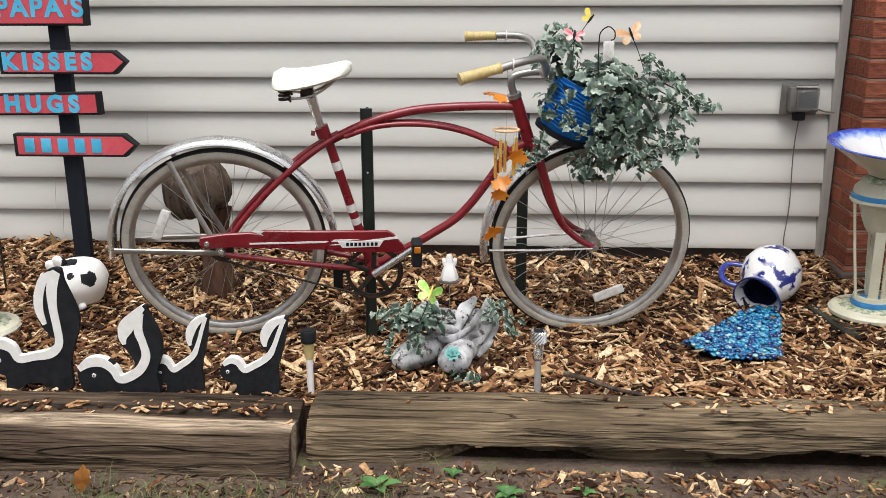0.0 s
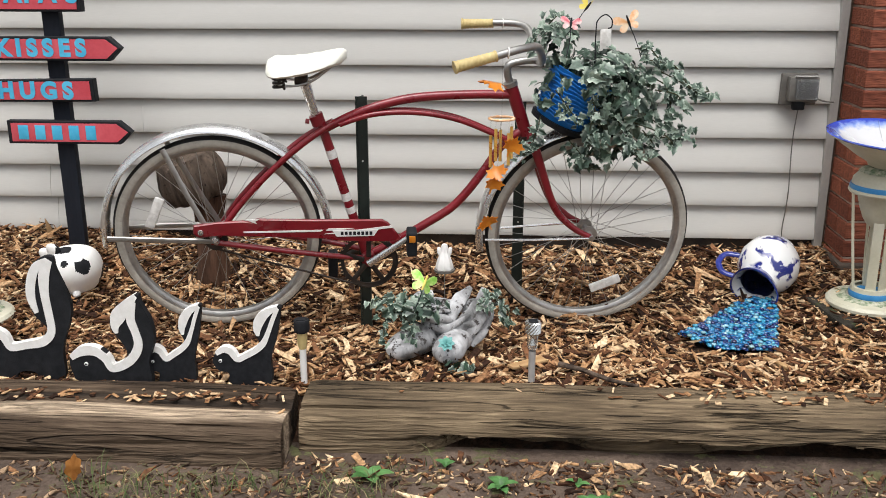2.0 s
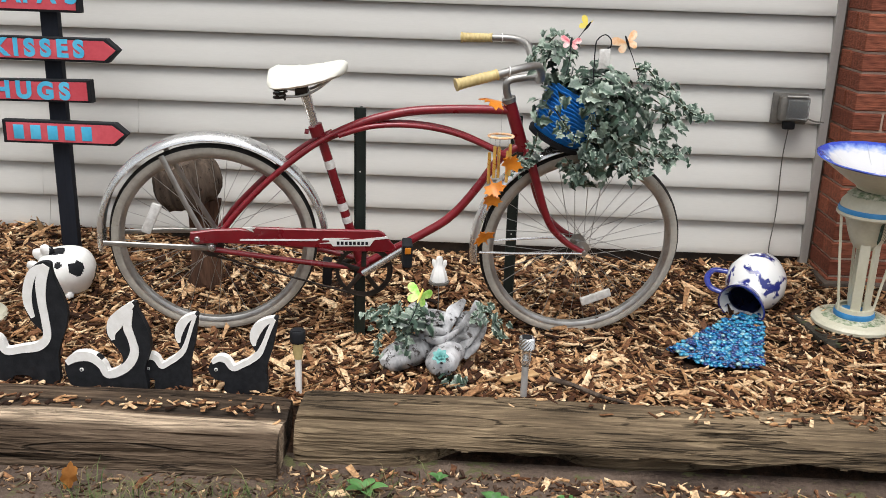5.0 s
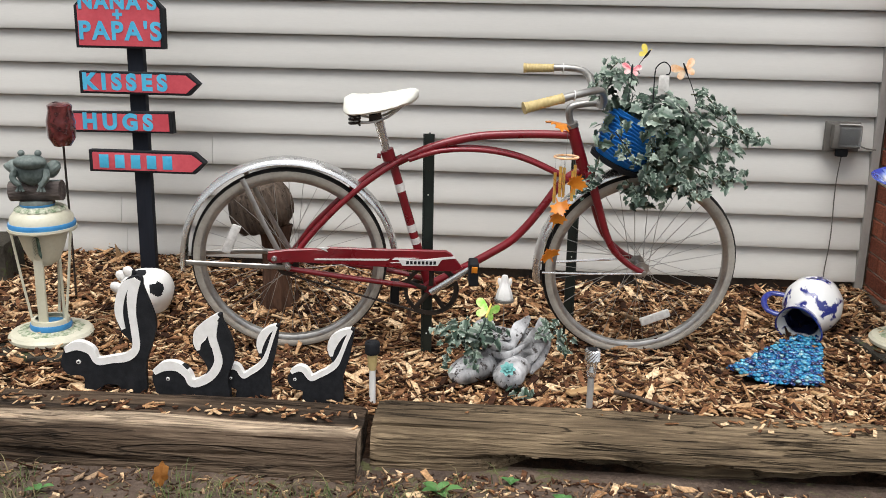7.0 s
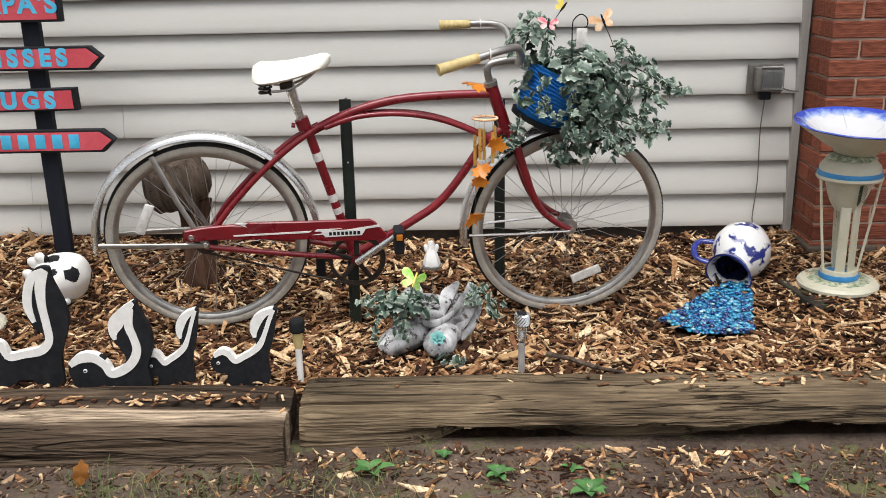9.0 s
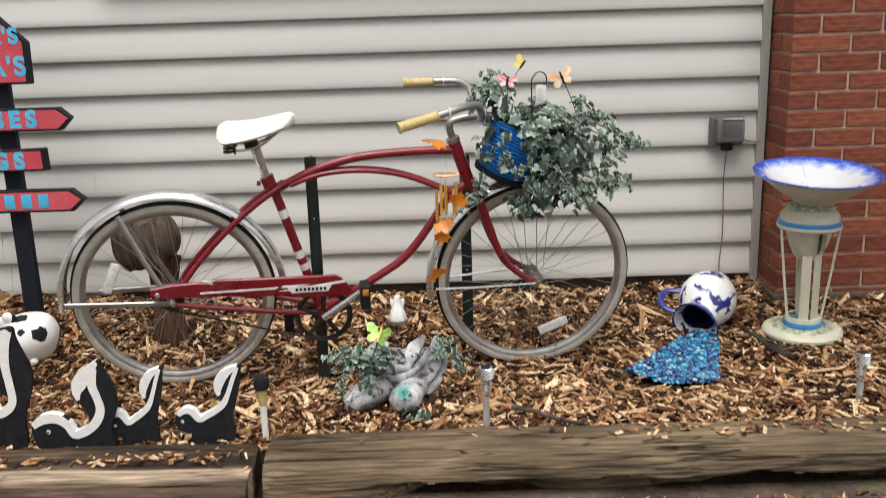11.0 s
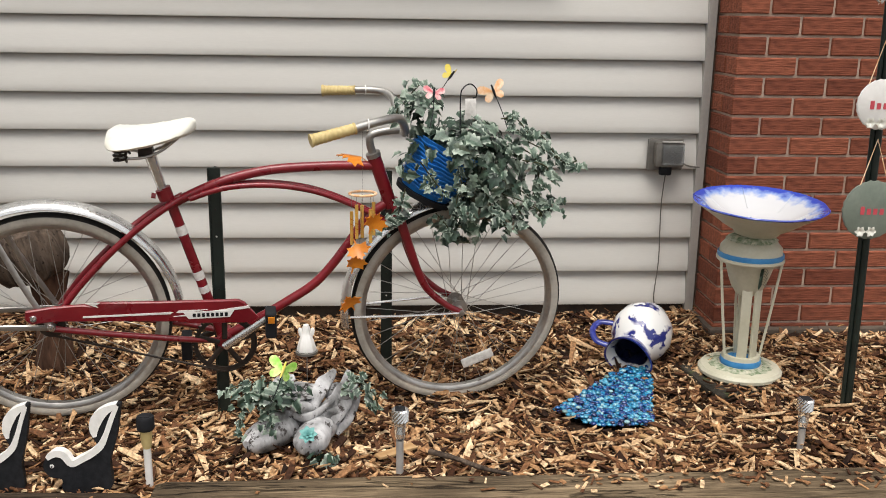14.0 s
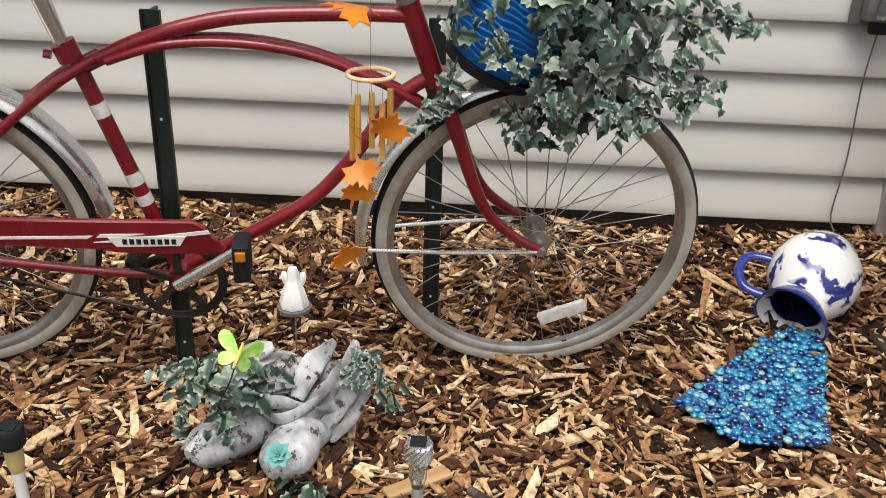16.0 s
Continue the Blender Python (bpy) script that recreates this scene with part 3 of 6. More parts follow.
def brick_pier():
    """Red brick wall standing forward of the siding, with a short return."""
    bx, by = 1.572, 3.462
    course, length, hh = 0.0677, 0.2185, 0.0590
    z_first = 0.036
    rows = 24
    pier = solid("wall_east", box(bx + 0.008, 4.5, by + 0.008, by + 0.5, -0.02, 4.2), MORTAR, Matrix(), "red textured brick wall with pale mortar joints", "wall", kind="structure", smooth=False)
    solid("footing", roughen(box(bx - 0.02, 4.5, by - 0.030, by + 0.4, -0.1, 0.085, 0.012), 0.006, 9), CONCRETE, Matrix(), "stained concrete footing under the brick", "footing", kind="structure")
    shapes = {}

    def brick_mesh(w, d):
        key = (round(w, 4), round(d, 4))
        if key not in shapes:
            me = mesh_from(box(0, w, 0, d, 0, hh, 0.0035, 1), "brick", BRICK, False)
            shapes[key] = me
        return shapes[key]

    rng = random.Random(5)

    def lay(x, y, z, w, d):
        ob = new("brick", brick_mesh(w, d))
        ob.parent = pier
        ob.location = (x, y + rng.uniform(-0.0012, 0.0012), z)

    for k in range(rows):
        z = z_first + k * course
        # return side: alternately one long brick, or a header end with a half brick behind it
        if k % 2:
            first = 0.0995
            lay(bx, by, z, first, 0.204)
        else:
            first = 0.2090
            lay(bx, by, z, first, 0.0975)
            lay(bx, by + 0.1065, z, 0.0995, 0.0975)
        x = bx + first + 0.0095
        while x < 2.6:
            lay(x, by, z, 0.2090, 0.0975)
            x += length
    # the courses above eye level, joined
    verts, faces = [], []
    quads = ((0, 1, 2, 3), (4, 7, 6, 5), (0, 4, 5, 1), (1, 5, 6, 2), (2, 6, 7, 3), (3, 7, 4, 0))
    for k in range(rows, 60):
        z = z_first + k * course
        x = bx - (0.1095 if k % 2 else 0)
        while x < 4.3:
            a, c, n = max(x, bx), x + 0.209, len(verts)
            for zz in (z + hh, z):
                verts += [(a, by, zz), (c, by, zz), (c, by + 0.2, zz), (a, by + 0.2, zz)]
            faces += [tuple(n + i for i in q) for q in quads]
            x += length
    me = bpy.data.meshes.new("brick_courses")
    me.from_pydata(verts, [], faces)
    me.materials.append(BRICK)
    ob = tagged(new("brick_courses", me), "upper brick courses", kind="stuff")
    ob.parent = pier


brick_pier()


def outlet_box():
    t = thing("outdoor_outlet", pose(1.409, WALL_Y - 0.015, 0.690), "grey weatherproof outlet box with a clear cover", "outlet box")
    part("back_plate", box(-0.066, 0.064, -0.020, 0.0, -0.062, 0.052, 0.006), PLASTIC_GREY, t)
    part("housing", box(-0.048, 0.058, -0.062, -0.020, -0.046, 0.044, 0.010), PLASTIC_GREY, t)
    part("cover", box(-0.028, 0.052, -0.078, -0.062, -0.036, 0.036, 0.007), GLASS, t, "clear hinged cover")
    part("hinge", sweep([(-0.03, -0.064, 0.046), (0.045, -0.064, 0.046)], 0.004, 8), DULL_STEEL, t)
    part("plug", box(-0.026, 0.018, -0.05, -0.022, -0.078, -0.046, 0.008), BLACK_PAINT, t)
    part("cable", sweep(smooth_path([(0.0, -0.03, -0.075), (-0.004, -0.02, -0.2), (0.004, -0.012, -0.4), (-0.004, -0.012, -0.55), (0.012, -0.02, -0.6)]), 0.0022, 6), PLASTIC_GREY, t)
    part("cable", sweep(smooth_path([(0.05, -0.03, -0.03), (0.085, -0.03, -0.045), (0.125, -0.028, -0.05)]), 0.003, 6), PLASTIC_GREY, t)


outlet_box()


# ---- ties ----
def tie(name, x0, x1, yc, zc, outline, mat, label, seed, rot=0.0, rot_top=0.0, wave=0.006):
    """Squared timber with rounded, split and eaten faces; outline runs from the back foot over the top to the front foot."""
    b = bmesh.new()
    n = int((x1 - x0) / 0.018)
    line = smooth_path([(y, z, 0) for y, z in outline], 9)
    full = [(p.x, p.y) for p in line]
    rings = []
    for i in range(n + 1):
        x = x0 + (x1 - x0) * i / n
        eaten = min(1.0, max(0.0, (x - x0 - 0.28) * 5)) * (0.55 + 0.6 * noise.noise(Vector((x * 2.1, seed, 0))) + 0.25 * noise.noise(Vector((x * 9, seed, 4))))
        lip = rot_top + 0.012 * noise.noise(Vector((x * 5, 3, seed))) + 0.006 * noise.noise(Vector((x * 21, 5, seed)))
        e = min(i, n - i)
        ring = []
        for py, pz in full:
            crack = noise.noise(Vector((x * 1.5, (py + seed) * 60, pz * 60)))
            fibre = noise.noise(Vector((x * 4.0, (py + seed) * 120, pz * 120)))
            dent = -0.035 * max(0.0, crack - 0.22) + 0.0016 * fibre
            drift = wave * noise.noise(Vector((x * 2.5 + seed, py * 6, pz * 6)))
            s = 1 + (dent + drift) / max(0.05, math.hypot(py, pz))
            s *= 1 - 0.06 * max(0, 1 - e / 1.5)
            q = [py * s, pz * s]
            if rot and py < 0 and pz < lip:
                q[0] += rot * max(0.0, eaten) * min(1.0, (lip - pz) / 0.016)
            ring.append(b.verts.new((x, yc + q[0], zc + q[1])))
        rings.append(ring)
    m = len(full)
    for i in range(n):
        for k in range(m):
            b.faces.new((rings[i][k], rings[i][(k + 1) % m], rings[i + 1][(k + 1) % m], rings[i + 1][k]))
    b.faces.new(rings[0][::-1])
    b.faces.new(rings[-1])
    bmesh.ops.recalc_face_normals(b, faces=b.faces)
    solid(name, b, mat, Matrix(), label, "timber", "garden edging ties", smooth=True)


tie("railroad_tie", -0.180, 2.9, 2.355, -0.036, [(0.10, -0.10), (0.10, 0.0), (0.098, 0.078), (0.05, 0.088), (-0.02, 0.088), (-0.065, 0.079), (-0.088, 0.055), (-0.098, 0.02), (-0.102, -0.02), (-0.098, -0.06), (-0.092, -0.10)], TIMBER, "dark weathered railroad tie with long cracks, rotted away underneath", 1.0, 0.13, 0.024)
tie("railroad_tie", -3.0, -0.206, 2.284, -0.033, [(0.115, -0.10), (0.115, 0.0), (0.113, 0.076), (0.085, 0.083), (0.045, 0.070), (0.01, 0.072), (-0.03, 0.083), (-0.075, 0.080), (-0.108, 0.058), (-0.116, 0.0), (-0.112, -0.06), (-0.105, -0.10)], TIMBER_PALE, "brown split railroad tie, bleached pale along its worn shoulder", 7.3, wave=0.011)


# ---- mulch ----
def chips(count, seed, place, size, lift, mats, name, label, parent=None):
    """Loose flat splinters, each a tapered six-sided slip of wood."""
    rng = np.random.default_rng(seed)
    verts = np.zeros((count, 8, 3))
    xs, ys = place(rng, count)
    ln = rng.lognormal(math.log(size[0]), size[1], count).clip(0.008, 0.13)
    wd = (ln * rng.uniform(0.14, 0.5, count)).clip(0.0035, 0.019)
    th = rng.uniform(0.0015, 0.005, count)
    yaw = rng.uniform(0, 2 * np.pi, count)
    tilt = rng.normal(0, 0.28, count)
    roll = rng.normal(0, 0.38, count)
    taper = rng.uniform(0.12, 1.0, count)
    skew = rng.uniform(-0.7, 0.7, count)
    up = rng.uniform(lift[0], lift[1], count)
    corners = [(-1, -1, -1), (1, -1, -1), (1, 1, -1), (-1, 1, -1), (-1, -1, 1), (1, -1, 1), (1, 1, 1), (-1, 1, 1)]
    cy, sy = np.cos(yaw), np.sin(yaw)
    zs = np.array([bed_height(float(x), float(y)) for x, y in zip(xs, ys)])
    for c, (a, w, h) in enumerate(corners):
        lx = a * ln / 2 + skew * wd * w
        lw = w * wd / 2 * np.where(a > 0, taper, 1.0)
        lh = h * th / 2
        z = lh + lx * np.sin(tilt) + lw * np.sin(roll)
        verts[:, c, 0] = xs + lx * cy - lw * sy
        verts[:, c, 1] = ys + lx * sy + lw * cy
        verts[:, c, 2] = zs + up + z + np.abs(lx * np.sin(tilt)) * 0.3
    quads = np.array([(0, 3, 2, 1), (4, 5, 6, 7), (0, 1, 5, 4), (1, 2, 6, 5), (2, 3, 7, 6), (3, 0, 4, 7)])
    faces = (np.arange(count)[:, None, None] * 8 + quads[None]).reshape(-1, 4)
    me = bpy.data.meshes.new(name)
    me.from_pydata(verts.reshape(-1, 3).tolist(), [], faces.tolist())
    me.materials.append(mats)
    ob = new(name, me)
    return tagged(ob, label, "mulch", kind="stuff")


def in_bed(rng, n):
    x = rng.uniform(-2.5, 2.7, n)
    y = rng.uniform(2.41, 3.70, n)
    s = (3.225 - y) / 0.385
    pool = (s > 0.0) & (s < 1.03) & (x > 1.215 - 0.275 * np.minimum(1, np.maximum(0, s) * 1.45)) & (x < 1.255 - 0.105 * s)
    x = np.where(pool, -2.5 + 0.6 * (x - 0.9), x)
    return x, y


chips(48000, 3, in_bed, (0.0225, 0.55), (-0.005, 0.019), CHIPS, "mulch_chips", "shredded brown and tan wood mulch covering the bed")
chips(1500, 4, in_bed, (0.045, 0.4), (0.010, 0.020), CHIPS, "mulch_chips", "longer tan wood splinters lying on the mulch")


def in_yard(rng, n):
    x = np.where(rng.uniform(0, 1, n) < 0.8, rng.normal(0.6, 0.6, n), rng.uniform(-1.5, 2.2, n))
    y = 2.235 - np.abs(rng.normal(0, 0.15, n)) - np.where(x < -0.18, 0.09, 0)
    return x, y


def over_yard(rng, n):
    return rng.uniform(-1.7, 2.2, n), 2.25 - np.abs(rng.normal(0, 0.24, n)) - 0.02


chips(750, 6, in_yard, (0.0175, 0.5), (0.001, 0.004), CHIPS, "fallen_chips", "stray wood chips scattered over the soil")
chips(3600, 16, over_yard, (0.0125, 0.45), (0.000, 0.003), LITTER, "leaf_litter", "fine brown twigs and bark litter on the soil")


def on_tie(rng, n):
    x = np.where(rng.uniform(0, 1, n) < 0.55, rng.uniform(-1.3, -0.22, n), rng.normal(1.25, 0.45, n))
    y = np.where(x < 0, rng.normal(2.338, 0.026, n).clip(2.25, 2.388), rng.uniform(2.34, 2.45, n))
    return x, y


def tie_chips():
    rng = np.random.default_rng(9)
    n = 330
    x, y = on_tie(rng, n)
    b = bmesh.new()
    for i in range(n):
        m = pose(x[i], y[i], (0.043 if x[i] < 0 else 0.053) + rng.uniform(0, 0.006), rng.normal(0, 8), rng.normal(0, 8), rng.uniform(0, 360))
        l, w = rng.uniform(0.005, 0.019), rng.uniform(0.002, 0.006)
        box(-l, l, -w, w, -0.001, 0.001, bm=b, m=m)
    tagged(new("fallen_chips", mesh_from(b, "fallen_chips", CHIPS, False)), "small wood chips spilled on the ties", "mulch", kind="stuff")


tie_chips()


def grass():
    rng = np.random.default_rng(12)
    b = bmesh.new()
    for i in range(4200):
        if i < 3000:
            x, y = rng.uniform(-1.6, 0.1), rng.uniform(1.6, 2.12)
            if noise.noise(Vector((x * 3, y * 3, 2))) < -0.05:
                continue
        else:
            x, y = rng.uniform(-0.2, 1.8), rng.uniform(1.75, 2.2)
            if noise.noise(Vector((x * 4, y * 4, 7))) < 0.2:
                continue
        h, a = rng.uniform(0.012, 0.055), rng.uniform(0, 6.28)
        z = bed_height(x, y) - 0.002
        lean = rng.uniform(0.3, 1.5)
        d = Vector((math.cos(a), math.sin(a), 0))
        s = Vector((-d.y, d.x, 0)) * 0.0012
        p = Vector((x, y, z))
        q = p + d * h * lean * 0.5 + Vector((0, 0, h * 0.8))
        t = p + d * h * lean * 1.3 + Vector((0, 0, h * 0.9))
        v = [b.verts.new(c) for c in (p - s, p + s, q + s * 0.8, q - s * 0.8, t)]
        b.faces.new(v[:4])
        b.faces.new((v[3], v[2], v[4]))
    tagged(new("grass", mesh_from(b, "grass", GRASS, False)), "sparse thin yellowing grass on bare soil", "grass", kind="stuff")


grass()


def oval_leaf(b, m, length, width, fold=0.25, droop=0.3):
    pts = []
    for i in range(7):
        t = i / 6
        w = width * math.sin(math.pi * min(1, t * 0.92 + 0.06)) ** 0.8 * 0.5
        z = length * 0.25 * math.sin(t * 1.6) - droop * length * t * t
        pts.append((t * length, w, z))
    mid = [b.verts.new(m @ Vector((x, 0, z))) for x, w, z in pts]
    lf = [b.verts.new(m @ Vector((x, w, z + fold * w))) for x, w, z in pts]
    rt = [b.verts.new(m @ Vector((x, -w, z + fold * w))) for x, w, z in pts]
    for i in range(6):
        b.faces.new((mid[i], mid[i + 1], lf[i + 1], lf[i]))
        b.faces.new((rt[i], rt[i + 1], mid[i + 1], mid[i]))


for i, (x, y, n, s) in enumerate(((0.02, 2.13, 5, 0.055), (0.20, 2.19, 4, 0.03), (0.335, 2.10, 7, 0.04), (0.545, 2.03, 7, 0.05), (0.52, 2.13, 4, 0.03), (1.05, 2.05, 5, 0.035), (-0.98, 2.02, 3, 0.04))):
    rng = random.Random(i)
    plant = thing("weed", pose(x, y, bed_height(x, y)), "low green weed rosette growing in bare soil", "weed", "weeds in the yard")
    for k in range(n):
        b = bmesh.new()
        oval_leaf(b, Matrix(), s * rng.uniform(0.8, 1.2), s * 0.55)
        part("leaf", b, WEED, plant, "", pose(0, 0, 0.004, 0, -rng.uniform(5, 30), k * 360 / n + rng.uniform(-20, 20)))


def oak_leaf():
    b = bmesh.new()
    n = 28
    rim, mid = [], []
    for i in range(n):
        a = 2 * math.pi * i / n
        r = 0.028 * (1 + 0.13 * math.cos(7 * a)) * (1 + 0.12 * math.cos(a) + 0.1 * math.sin(2 * a))
        rim.append(b.verts.new((r * math.sin(a) * 0.8, 0.006 * math.cos(3 * a), 0.05 + r * math.cos(a) * 1.3)))
    c = b.verts.new((0, -0.004, 0.05))
    for i in range(n):
        b.faces.new((c, rim[i], rim[(i + 1) % n]))
    bmesh.ops.solidify(b, geom=b.faces[:], thickness=0.0008)
    sweep([(0, 0, 0.03), (0.004, -0.002, 0.01), (0.016, -0.006, 0.0)], 0.0012, 6, bm=b)
    solid("dry_leaf", b, DRY_LEAF, pose(-0.686, 2.060, -0.066, -12, 6, 10) @ Matrix.Scale(0.84, 4), "curled orange-brown oak leaf on the soil", "leaf")


oak_leaf()


# ---- bicycle ----
def bike_pose():
    a, lean = math.atan2(0.174, 1.167), radians(8)
    u = Vector((math.cos(a), math.sin(a), 0))
    n0 = Vector((-u.y, u.x, 0))
    n = n0 * math.cos(lean) + Vector((0, 0, 1)) * math.sin(lean)
    v = -n0 * math.sin(lean) + Vector((0, 0, 1)) * math.cos(lean)
    o = Vector((-0.561, 2.902, 0.3)) - 0.3 * v
    m = Matrix((u, n, v)).transposed().to_4x4()
    m.translation = o
    # nose a touch low: the rear wheel stands higher in the mulch
    hub = Matrix.Translation((1.181, 0, 0.300))
    return m @ hub @ Matrix.Rotation(radians(0.9), 4, "Y") @ hub.inverted()


BIKE = bike_pose()
REAR, FRONT, RT = (0.015, 0.303), (1.181, 0.300), 0.318


def turn_profile(profile, seg=72):
    """A ring about the local y axis: (radius, y) pairs closed round."""
    b = bmesh.new()
    n = len(profile)
    rings = [[b.verts.new((r * math.cos(a), y, r * math.sin(a))) for r, y in profile] for a in (2 * math.pi * k / seg for k in range(seg))]
    for k in range(seg):
        p, q = rings[k], rings[(k + 1) % seg]
        for i in range(n):
            b.faces.new((p[i], p[(i + 1) % n], q[(i + 1) % n], q[i]))
    bmesh.ops.recalc_face_normals(b, faces=b.faces)
    return b


def bike_wheel(bike, centre, name, reflector_at, seed, size=RT):
    w = new(name)
    w.parent, w.matrix_basis = bike, pose(centre[0], 0, centre[1])
    rm = size - 0.0195
    tyre = turn_profile([(rm + 0.0195 * math.cos(a), 0.0190 * math.sin(a)) for a in (2 * math.pi * k / 16 for k in range(16))])
    ty = part("tyre", tyre, RUBBER, w, "black tyre with grubby whitewalls")
    for s in (-1, 1):
        band = [(rm + 0.011, s * 0.0170), (rm + 0.004, s * 0.0196), (rm - 0.005, s * 0.0193), (rm - 0.012, s * 0.0158), (rm - 0.012, s * 0.011), (rm + 0.007, s * 0.013)]
        part("whitewall", turn_profile(band), WHITEWALL, ty, "aged cream whitewall")
    rr = rm - 0.012
    rim = [(rr + 0.002, -0.0165), (rr + 0.002, 0.0165), (rr - 0.007, 0.0155), (rr - 0.013, 0.009), (rr - 0.014, -0.009), (rr - 0.007, -0.0155)]
    part("rim", turn_profile(rim), DULL_STEEL, w)
    hub = sweep([(0, -0.05, 0), (0, 0.05, 0)], 0.009, 12)
    for s in (-1, 1):
        lathe([(0.0, -0.002), (0.026, -0.002), (0.026, 0.002), (0.0, 0.002)], 20, hub, pose(0, s * 0.03, 0, 90))
        lathe([(0.0, 0.0), (0.010, 0.0), (0.009, 0.012), (0.0, 0.013)], 6, hub, pose(0, s * 0.058, 0, 90 if s < 0 else -90))
    part("hub", hub, DULL_STEEL, w)
    spoke_len = rr - 0.012
    for k in range(36):
        s = 1 if k % 2 else -1
        a = 2 * math.pi * k / 36
        h = a + (1.15 if (k // 2) % 2 else -1.15)
        p = Vector((0.023 * math.cos(h), s * 0.03, 0.023 * math.sin(h)))
        q = Vector((spoke_len * math.cos(a), s * 0.003, spoke_len * math.sin(a)))
        part("spoke", sweep([p, q], 0.0011, 5), DULL_STEEL, w)
    a, r = reflector_at
    b = box(-0.052, 0.052, -0.012, 0.0, -0.015, 0.015, 0.005)
    b = roughen(b, 0.001, 30)
    part("spoke_reflector", b, STICKER, w, "clouded white spoke reflector", pose(r * math.cos(a), -0.012, r * math.sin(a), 0, 0, 0) @ Matrix.Rotation(-a + math.pi / 2, 4, "Y"))
    return w


def fender(bike, centre, a0, a1, label, grow=0.0):
    """Rolled chrome mudguard between two angles (degrees, from the front, over the top)."""
    b = bmesh.new()
    n = 48
    prof = []
    for k in range(9):
        t = math.pi * (k / 8)
        prof.append((0.338 + grow + 0.018 * math.sin(t), -0.034 * math.cos(t)))
    inner = [(r - 0.0025, y * 0.93) for r, y in prof[::-1]]
    full = prof + inner
    rings = []
    for i in range(n + 1):
        a = radians(a0 + (a1 - a0) * i / n)
        e = min(i, n - i) / n
        s = 1.0 if e > 0.03 else 0.75 + 0.25 * e / 0.03
        rings.append([b.verts.new((r * math.cos(a), y * s, r * math.sin(a))) for r, y in full])
    m = len(full)
    for i in range(n):
        for k in range(m):
            b.faces.new((rings[i][k], rings[i][(k + 1) % m], rings[i + 1][(k + 1) % m], rings[i + 1][k]))
    b.faces.new(rings[0][::-1])
    b.faces.new(rings[-1])
    bmesh.ops.recalc_face_normals(b, faces=b.faces)
    return part("fender", b, CHROME, bike, label, pose(centre[0], 0, centre[1]))


def xz(pts, y=0.0):
    return [Vector((x, y, z)) for x, z in pts]


